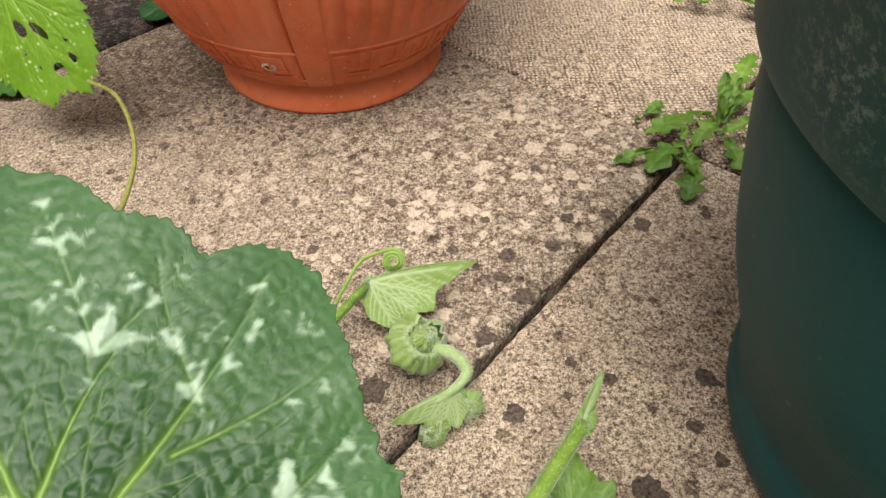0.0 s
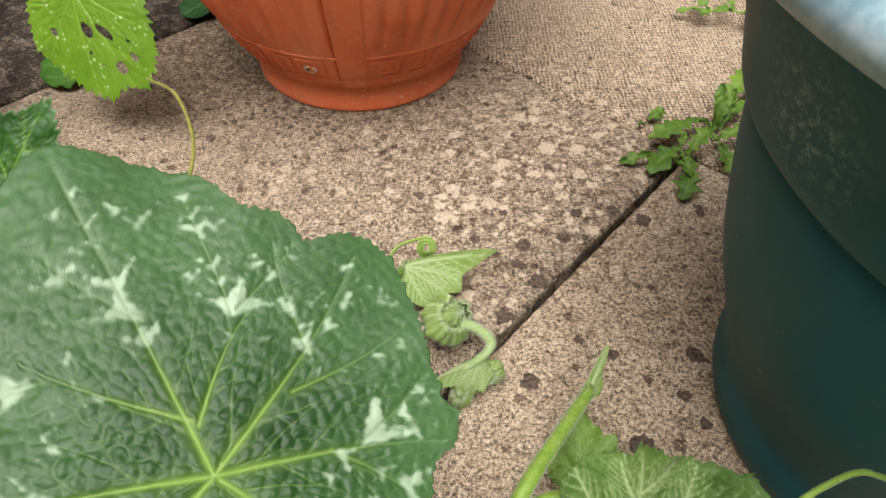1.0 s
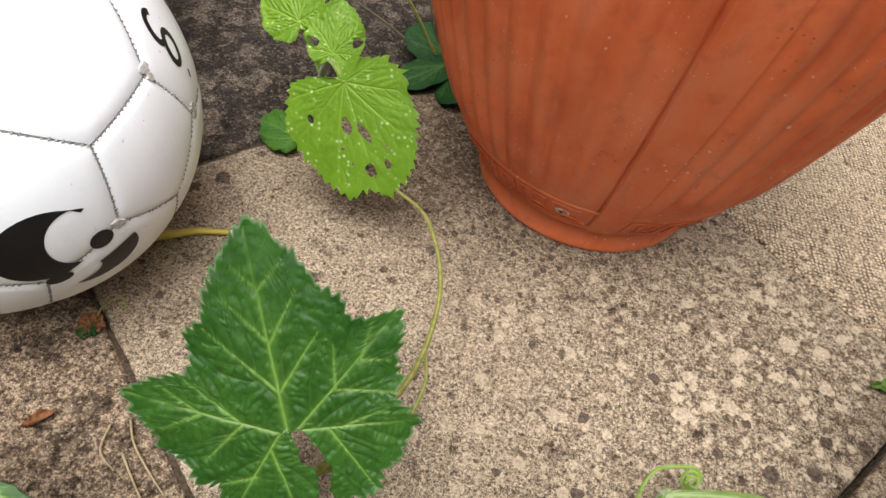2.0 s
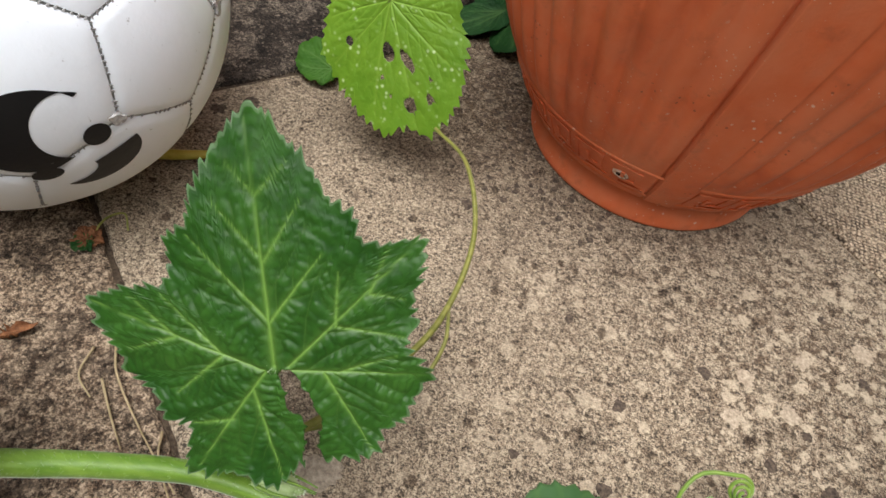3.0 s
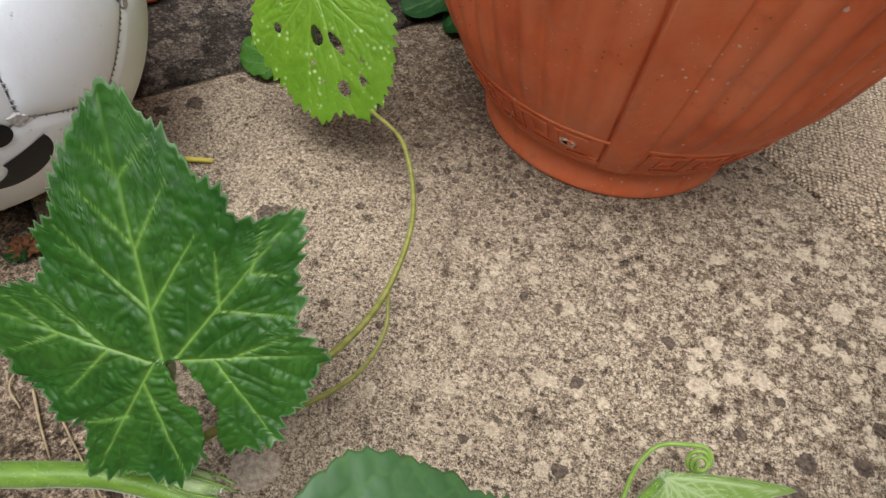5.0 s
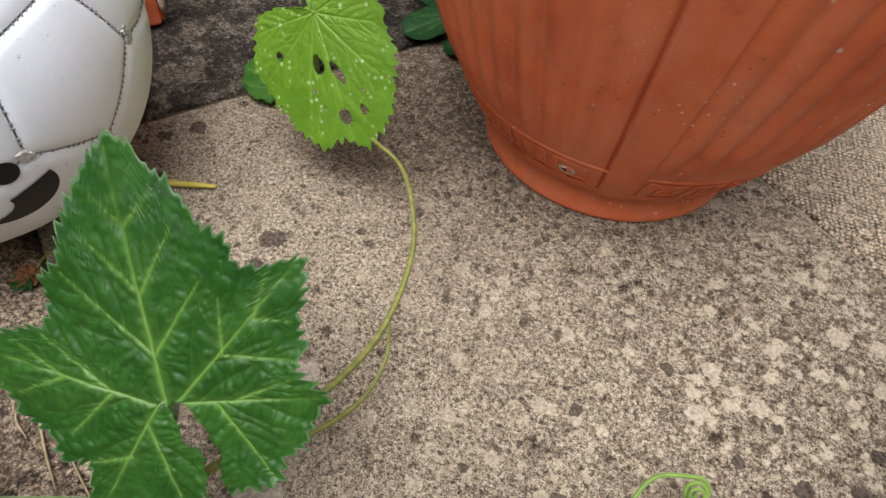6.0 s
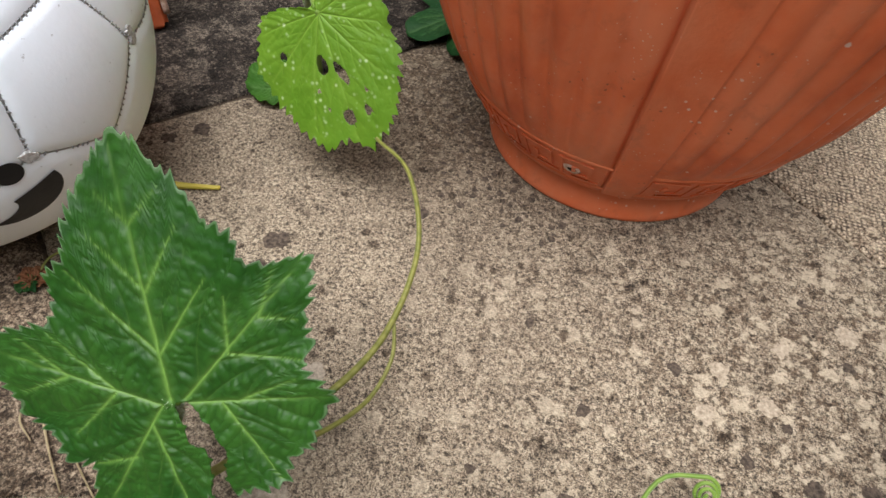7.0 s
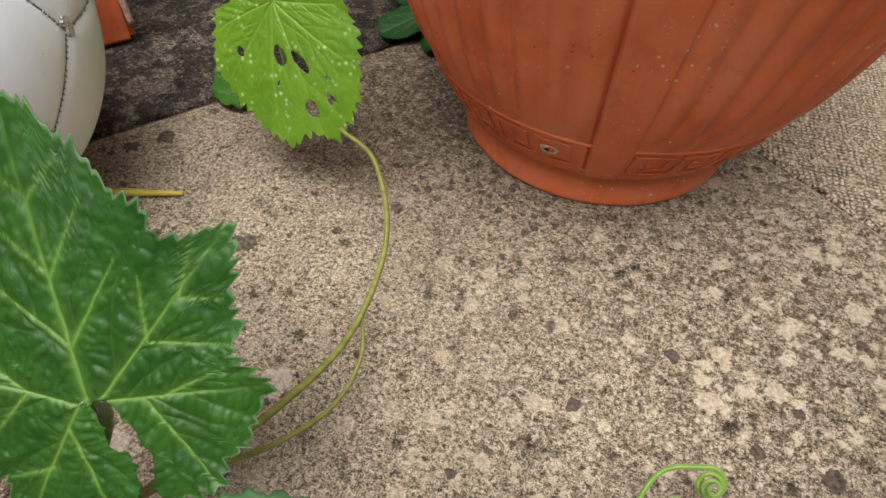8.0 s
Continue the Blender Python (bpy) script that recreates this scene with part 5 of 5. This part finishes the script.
def strap_leaf(parent, base, tip, wide, lobes, seed, arch=0.25, twist=0.0):
    """A long weed leaf from base to tip, with lobed or plain edges and a pale midrib."""
    rng = random.Random(seed)
    base, tip = Vector(base), Vector(tip)
    along = tip - base
    length = along.length
    d = along.normalized()
    across = d.cross(Vector((0, 0, 1))).normalized()
    across = (Matrix.Rotation(twist, 3, d) @ across).normalized()
    up = across.cross(d)
    n, m = 72, 10
    verts, faces, vein, pillow = [], [], [], []
    shift = rng.uniform(0, 1)
    for i in range(n + 1):
        f = i / n
        swell = (min(1.0, 0.22 + 1.5 * f ** 1.3) if lobes else min(1.0, 0.12 + 2.2 * f ** 1.4)) * max(0.0, 1 - f ** (7 if lobes else 4.5)) ** 0.5
        for j in range(m + 1):
            q = 2 * j / m - 1
            side_ = 1 if q >= 0 else -1
            saw = (f * lobes + shift + (0.12 if side_ > 0 else 0)) % 1.0
            cut = (0.42 + 0.58 * (saw / 0.72 if saw < 0.72 else (1 - saw) / 0.28)) if lobes else 0.80 + 0.32 * abs(math.sin(9.5 * f + seed + 0.4 * side_)) ** 0.6 + 0.06 * math.sin(40 * f + seed)
            half = 0.5 * wide * swell * cut * (1 + 0.15 * noise.noise((6 * f, side_ * 3.0, seed)))
            bend = arch * length * math.sin(math.pi * f) * 0.5 + 0.0012 * noise.noise((9 * f, q * 1.5, seed)) + 0.0016 * abs(q) ** 1.5 * math.sin(9 * f + seed + side_)
            verts.append(base + along * f + across * half * q + up * (bend + 0.0012 * abs(q)) - d * half * 0.35 * abs(q) * (1 if lobes else 0))
            vein.append(0.8 * math.exp(-(q / 0.10) ** 2) * (1 - 0.6 * f))
            pillow.append(0.5 + 0.5 * noise.noise((30 * f, 3 * q, seed)))
    for i in range(n):
        for j in range(m):
            k = i * (m + 1) + j
            faces.append((k, k + m + 1, k + m + 2, k + 1))
    me = mesh_of("leaf", verts, faces, LEAF_WEED)
    attribute(me, "vein", vein)
    attribute(me, "pillow", pillow)
    ob = part("leaf", me, parent)
    mod = ob.modifiers.new("thickness", "SOLIDIFY")
    mod.thickness, mod.offset = 0.0003, -1
    return ob


def weed(at, label, leaves, seed):
    t = thing("joint_weed", label, "weed", at, group="weeds in the paving joint")
    at = Vector(at)
    for k, (base, tip, wide, lobes, twist) in enumerate(leaves):
        base, tip = Vector(base) - at, Vector(tip) - at
        strap_leaf(t, base, tip, wide, lobes, seed + k, 0.18, radians(twist))
        if base.length > 0.006:
            stalk("leaf_stalk", t, [(0, 0, -0.004), base * 0.5 + Vector((0, 0, 0.003)), base + (tip - base) * 0.04], 0.0011, 0.0008, STALK_LIME, sides=6, per=4)


weed((0.172, 0.325, 0.0), "rosette of lobed green weed leaves growing out of the paving joint", [
    ((0.1667, 0.3336, 0.010), (0.1395, 0.3100, 0.004), 0.028, 3, 10), ((0.1460, 0.3285, 0.009), (0.1195, 0.3230, 0.003), 0.012, 3, -30),
    ((0.1647, 0.3230, 0.012), (0.1685, 0.2985, 0.008), 0.023, 3, -15), ((0.1704, 0.3090, 0.008), (0.1590, 0.2810, 0.003), 0.023, 3, 5),
    ((0.1691, 0.3222, 0.012), (0.1930, 0.3480, 0.018), 0.020, 4, 0), ((0.1656, 0.3335, 0.010), (0.1740, 0.3490, 0.014), 0.010, 3, 20)], 60)
weed((0.204, 0.366, 0.0), "spreading lobed weed with lime-green young leaves along the joint", [
    ((0.2020, 0.3725, 0.006), (0.1440, 0.3398, 0.012), 0.024, 6, 8), ((0.1985, 0.3453, 0.008), (0.2260, 0.3545, 0.014), 0.018, 4, 0), ((0.2010, 0.3400, 0.008), (0.2050, 0.3125, 0.003), 0.021, 4, 0),
    ((0.2038, 0.3640, 0.004), (0.2482, 0.4335, 0.022), 0.020, 7, 0), ((0.2085, 0.3660, 0.004), (0.2400, 0.3980, 0.012), 0.015, 5, 0), ((0.2050, 0.3680, 0.004), (0.2075, 0.3870, 0.034), 0.010, 0, 0), ((0.2060, 0.3660, 0.004), (0.2200, 0.3850, 0.030), 0.011, 4, 0)], 75)
weed((0.152, 0.374, 0.0), "tiny weed seedling on the paving", [((0.1530, 0.3755, 0.004), (0.1680, 0.3862, 0.007), 0.013, 0, 0), ((0.1510, 0.3735, 0.003), (0.1445, 0.3700, 0.004), 0.005, 0, 0)], 82)
weed((0.262, 0.437, 0.0), "lobed weed leaves farther along the paving joint", [
    ((0.265, 0.440, 0.006), (0.300, 0.470, 0.028), 0.022, 6, 0), ((0.266, 0.436, 0.006), (0.302, 0.428, 0.020), 0.020, 5, 0), ((0.262, 0.432, 0.006), (0.254, 0.402, 0.016), 0.016, 5, 0)], 85)


def tall_weed():
    t = thing("joint_weed", "upright weed with small toothed leaves on thin stems", "weed", (0.318, 0.520, 0.0), group="weeds in the paving joint")
    stems = [((0, 0, -0.004), (-0.018, 0.014, 0.010), (-0.045, 0.030, 0.013), (-0.075, 0.034, 0.010)), ((0, 0, -0.004), (0.004, 0.012, 0.04), (0.000, 0.030, 0.085), (-0.012, 0.045, 0.115)), ((0, 0, -0.004), (0.02, 0.015, 0.03), (0.05, 0.03, 0.05))]
    for k, pts in enumerate(stems):
        stalk("stem", t, pts, 0.0016, 0.0009, STALK_LIME, sides=7)
        line = glide(pts, 4)
        for j in range(5, len(line), 3):
            for hand in (-1, 1):
                d = (line[j] - line[j - 1]).normalized()
                out = (d.cross(Vector((0, 0, 1))) * hand + d * 0.7 + Vector((0, 0, 0.25))).normalized()
                strap_leaf(t, line[j], line[j] + out * (0.022 if j % 2 else 0.027), 0.017, 3, 90 + 10 * k + j + hand, 0.2)
        strap_leaf(t, line[-1], line[-1] + (line[-1] - line[-2]).normalized() * 0.024, 0.013, 4, 99 + k, 0.2)
    for k, a in enumerate((200, 250, 300, 160)):
        d = Vector((math.cos(radians(a)), math.sin(radians(a)), 0.15))
        strap_leaf(t, d * 0.004 + Vector((0, 0, 0.004)), d * 0.040 + Vector((0, 0, 0.004)), 0.018, 6, 130 + k, 0.2)


tall_weed()

# ---- litter on the paving ----
fallen = thing("fallen_stalk", "yellow fallen leaf stalk lying on the paving beside the football", "plant debris", (-0.37, 0.303, 0.0))
stalk("stalk", fallen, [(-0.035, -0.020, 0.010), (-0.015, -0.008, 0.006), (0.006, 0.006, 0.0035), (0.020, 0.0105, 0.003), (0.040, 0.0165, 0.0030)], 0.0040, 0.0014, STALK_YELLOW, sides=10)

dead = thing("dead_flower", "shrivelled red-brown flower with a green base lying in the joint", "plant debris", (-0.389, 0.218, 0.0))
for k, (y, n, size, m) in enumerate((((0.6, 0.5, 0.3), (0, -0.3, 1), 0.42, DEAD_LEAF), ((-0.5, 0.6, 0.5), (0.2, -0.4, 1), 0.36, DEAD_LEAF), ((0.1, -0.9, 0.1), (0, 0.1, 1), 0.40, LEAF_DARK), ((-0.8, -0.2, 0.2), (0.1, -0.3, 1), 0.36, DEAD_LEAF))):
    leaf_part("petal", dead, set_at((0, 0, 0.004), y, n), m, scaled(ROUND_OUT, size), [(0, 18 * size)], "", around=70, rings=10, blister=1.0, wave=1.6, seed=140 + k, side_veins=2, tooth=(2.5, 0.8))
stalk("stalk", dead, [(0, 0.004, 0.003), (0.004, 0.014, 0.010), (0.012, 0.020, 0.012), (0.017, 0.014, 0.006)], 0.0008, 0.0006, STALK_OLIVE, sides=6)

bit = thing("dead_leaf_bit", "curled orange-brown scrap of dead leaf on the paving", "plant debris", (-0.385, 0.155, 0.0))
leaf_part("scrap", bit, set_at((0, 0, 0.003), (0.7, 0.7, 0.15), (0, -0.2, 1)), DEAD_LEAF, [(0, 17), (12, 11), (30, 6), (70, 3.5), (120, 3), (180, 6), (-140, 3), (-60, 4), (-25, 7), (-10, 10)], [(0, 9)], "", around=60, rings=8, blister=1.2, wave=2.4, seed=150, side_veins=2)

for k, pts in enumerate((((-0.336, 0.170, 0.002), (-0.325, 0.156, 0.003), (-0.301, 0.138, 0.002), (-0.268, 0.117, 0.004)), ((-0.331, 0.152, 0.0015), (-0.316, 0.138, 0.002), (-0.302, 0.126, 0.0015)), ((-0.290, 0.140, 0.0015), (-0.283, 0.127, 0.002), (-0.262, 0.108, 0.003)), ((-0.345, 0.165, 0.0015), (-0.342, 0.150, 0.002), (-0.33, 0.142, 0.0015)))):
    t = thing("dry_stem", "thin dry straw-coloured stem lying on the paving", "plant debris", pts[0], group="dry stems")
    stalk("straw", t, [Vector(p) - Vector(pts[0]) for p in pts], 0.0007, 0.0004, STRAW, sides=6)

sheet = thing("plastic_sheet", "crumpled white plastic sheet with a grey printed edge behind the pot", "litter", (0.112, 0.720, 0.0))
rng = random.Random(77)
n = 14
vv = [((i / n - 0.5) * 0.10, (j / n - 0.5) * 0.12, 0.006 + 0.010 * (1 + noise.noise((i * 0.35, j * 0.35, 5))) * (0.4 + abs(j / n - 0.5))) for j in range(n + 1) for i in range(n + 1)]
ff = [(j * (n + 1) + i, j * (n + 1) + i + 1, (j + 1) * (n + 1) + i + 1, (j + 1) * (n + 1) + i) for j in range(n) for i in range(n)]
ob = part("sheet", mesh_of("sheet", vv, ff, WHITE_PLASTIC), sheet)
mod = ob.modifiers.new("thickness", "SOLIDIFY")
mod.thickness = 0.0006
part("printed_bar", mesh_of("printed_bar", [(0.020, -0.022, 0.0275), (0.040, -0.022, 0.0275), (0.040, -0.014, 0.0275), (0.020, -0.014, 0.0275)], [(0, 1, 2, 3)], GREY_PRINT, False), sheet, "grey printed bar")

# ---- paving slabs, joint fillings and crusts ----
paving = thing("paving", "square sandy concrete paving slabs, speckled with lichen and mould", "paving", kind="structure")


def slab_mesh(seed, near, gap_u, gap_v, material):
    """A square slab with worn, slightly ragged arrises; its top lies at the height 0."""
    rng = random.Random(seed)
    hu, hv = (PITCH - gap_u) / 2, (PITCH - gap_v) / 2
    per = 90 if near else 3
    rag = 0.0011 if near else 0.0
    loops = []
    for inset, z in ((0.0, -0.04), (0.0, -0.0045), (0.0007, -0.0016), (0.0026, -0.0002), (0.006, 0.0)):
        ring = []
        for cx, cy, dx, dy in ((-1, -1, 1, 0), (1, -1, 0, 1), (1, 1, -1, 0), (-1, 1, 0, -1)):
            for k in range(per):
                f = 2 * k / per
                x, y = cx + dx * f, cy + dy * f
                w = rag * (noise.noise((x * 9, y * 9, seed)) + 0.8 * noise.noise((x * 38, y * 38, seed + 5)))
                chip = max(0.0, noise.noise((x * 6, y * 6, seed + 11)) - 0.35) * (0.004 if near else 0)
                ring.append(((hu - inset + w - chip) * x, (hv - inset + w - chip) * y, z))
        loops.append(ring)
    m = 4 * per
    verts = [v for ring in loops for v in ring]
    faces = [(i * m + k, i * m + (k + 1) % m, (i + 1) * m + (k + 1) % m, (i + 1) * m + k) for i in range(len(loops) - 1) for k in range(m)]
    faces.append(tuple((len(loops) - 1) * m + k for k in range(m)))
    return mesh_of("paving_slab", verts, faces, material, False)


turn = Matrix.Rotation(A0, 4, "Z")
far_meshes = [slab_mesh(900 + k, False, 0.006, 0.006, (CONCRETE, CONCRETE_WEAVE, CONCRETE_WORN, CONCRETE_PLAIN)[k]) for k in range(4)]
rng = random.Random(31)
for i in range(-5, 6):
    for j in range(-5, NORTH):
        c = on_grid(U0 + PITCH * (i + 0.5), V0 + PITCH * (j + 0.5))
        if -1 <= i <= 1 and -1 <= j <= 1:
            m = CONCRETE_MOULD if (i, j) in ((0, 1), (-1, 1)) else CONCRETE_WEAVE if i == 1 else CONCRETE_WORN if i == -1 else CONCRETE_PLAIN if j == -1 else CONCRETE
            me = slab_mesh(100 + 7 * i + j, True, 0.0024, 0.0044, m)
            dz = {(0, 0): 0.0, (0, -1): -0.00005, (-1, 0): -0.0006, (0, 1): -0.0010, (1, 0): -0.0004}.get((i, j), -0.001)
        else:
            me = far_meshes[1 if i >= 1 and rng.random() < 0.4 else rng.choice((0, 0, 2, 2, 3))]
            dz = rng.uniform(-0.003, 0.001)
        part("paving_slab", me, paving, "", Matrix.Translation(c + Vector((0, 0, dz))) @ turn)


def filling(u0, u1, v0, v1, z, material, seed):
    n = max(2, int(max(u1 - u0, v1 - v0) / 0.004))
    verts, faces = [], []
    along_u = u1 - u0 > v1 - v0
    for k in range(n + 1):
        for s_ in range(4):
            f, g_ = k / n, s_ / 3
            u, v = (u0 + (u1 - u0) * f, v0 + (v1 - v0) * g_) if along_u else (u0 + (u1 - u0) * g_, v0 + (v1 - v0) * f)
            verts.append(on_grid(u, v, z + 0.0012 * noise.noise((u * 160, v * 160, seed)) + 0.0016 * noise.noise((u * 40, v * 40, seed))))
    for k in range(n):
        for s_ in range(3):
            q = (k * 4 + s_, k * 4 + s_ + 1, k * 4 + s_ + 5, k * 4 + s_ + 4)
            faces.append(q[::-1] if along_u else q)
    part("joint_filling", mesh_of("joint_filling", verts, faces, material), paving)


w = 0.006
E_, W_ = U0 + PITCH, U0 - PITCH
filling(U0, E_, V0 - w, V0 + w, -0.020, SOIL, 1)
filling(E_, E_ + PITCH, V0 - w, V0 + w, -0.010, SOIL, 2)
filling(W_, U0, V0 - w, V0 + w, -0.007, JOINT_DIRT, 3)
filling(U0 - w, U0 + w, V0, V0 + PITCH, -0.0035, JOINT_DIRT, 4)
filling(U0 - w, U0 + w, V0 + PITCH, V0 + NORTH * PITCH, -0.004, JOINT_DIRT, 5)
filling(U0 - w, U0 + w, V0 - PITCH, V0, -0.004, JOINT_DIRT, 6)
filling(E_ - 0.004, E_ + 0.004, V0 + 0.012, V0 + PITCH, -0.0030, JOINT_SAND, 7)
filling(E_ - w, E_ + w, V0 - PITCH, V0, -0.003, JOINT_DIRT, 8)
filling(W_, U0, V0 + PITCH - w, V0 + PITCH + w, -0.004, JOINT_DIRT, 9)
filling(U0, E_, V0 + PITCH - w, V0 + PITCH + w, -0.004, JOINT_DIRT, 10)
filling(E_, E_ + PITCH, V0 + PITCH - w, V0 + PITCH + w, -0.003, JOINT_SAND, 11)


TAKEN = []


def crusts(name, spots, material, label, seed, height=0.00035):
    """Flat ragged crusts of lichen on the slabs; none lies over another."""
    rng = random.Random(seed)
    verts, faces = [], []
    for x, y, r in spots:
        if any((x - a) ** 2 + (y - b) ** 2 < (1.15 * (r + c)) ** 2 for a, b, c in TAKEN):
            continue
        TAKEN.append((x, y, r))
        ring = blotch(rng, r, 30 if r > 0.004 else 16, 0.42)
        n = len(verts)
        top = 0.0001 + height * rng.uniform(0.5, 1.0)
        for dx, dy in ring:
            verts.append((x + dx, y + dy, -0.0002))
        for dx, dy in ring:
            verts.append((x + dx * 0.9, y + dy * 0.9, top))
        m = len(ring)
        faces += [(n + k, n + (k + 1) % m, n + m + (k + 1) % m, n + m + k) for k in range(m)]
        faces.append(tuple(n + m + k for k in range(m)))
    tagged(part(name, mesh_of(name, verts, faces, material, False), paving, label), kind="stuff")


DARK = [(0.040, 0.238, 5), (0.081, 0.271, 4), (0.007, 0.243, 4), (0.065, 0.320, 4), (0.028, 0.269, 3), (-0.128, 0.195, 3), (-0.080, 0.195, 4), (0.041, 0.359, 3), (-0.278, 0.294, 7), (-0.279, 0.273, 5), (-0.372, 0.368, 7), (-0.388, 0.352, 5), (-0.201, 0.348, 4), (-0.157, 0.383, 3), (-0.033, 0.286, 4), (-0.079, 0.244, 4), (0.047, 0.206, 6), (0.023, 0.178, 6), (0.068, 0.246, 5), (0.039, 0.237, 5), (0.107, 0.273, 5), (0.127, 0.264, 6), (0.135, 0.152, 6), (0.035, 0.133, 5.5), (0.086, 0.152, 4), (0.093, 0.094, 8), (0.067, 0.162, 3), (-0.035, 0.146, 8), (0.17, 0.273, 4), (0.122, 0.125, 4), (0.129, 0.108, 4), (0.034, 0.221, 4), (-0.117, 0.288, 3)]
rng = random.Random(5)
dark = [(x, y, r / 1000) for x, y, r in DARK]
# mould spots crowd the pot's left side, deepening its shade by colour too
while len(dark) < len(DARK) + 170:
    a, d = radians(rng.uniform(150, 262)), 0.094 + abs(rng.gauss(0, 0.028))
    dark.append((POT[0] + d * math.cos(a), POT[1] + d * math.sin(a), rng.uniform(0.0010, 0.0030)))
crusts("white_lichen", [(-0.214, 0.150, 0.011), (-0.216, 0.109, 0.014), (-0.283, 0.160, 0.014), (-0.203, 0.134, 0.008), (-0.222, 0.217, 0.009), (-0.300, 0.205, 0.006)], WHITE_LICHEN, "whitish lichen crusts", 8)
crusts("dark_lichen", dark, DARK_LICHEN, "dark brown lichen spots", 6)
pale_spots = [(0.067, 0.343, 0.007), (0.091, 0.343, 0.006), (0.069, 0.258, 0.007), (0.089, 0.313, 0.006), (-0.008, 0.293, 0.006), (0.018, 0.279, 0.006), (-0.015, 0.264, 0.006), (0.027, 0.319, 0.005)]
crusts("pale_lichen", pale_spots, PALE_LICHEN, "cream-coloured lichen crusts", 7)
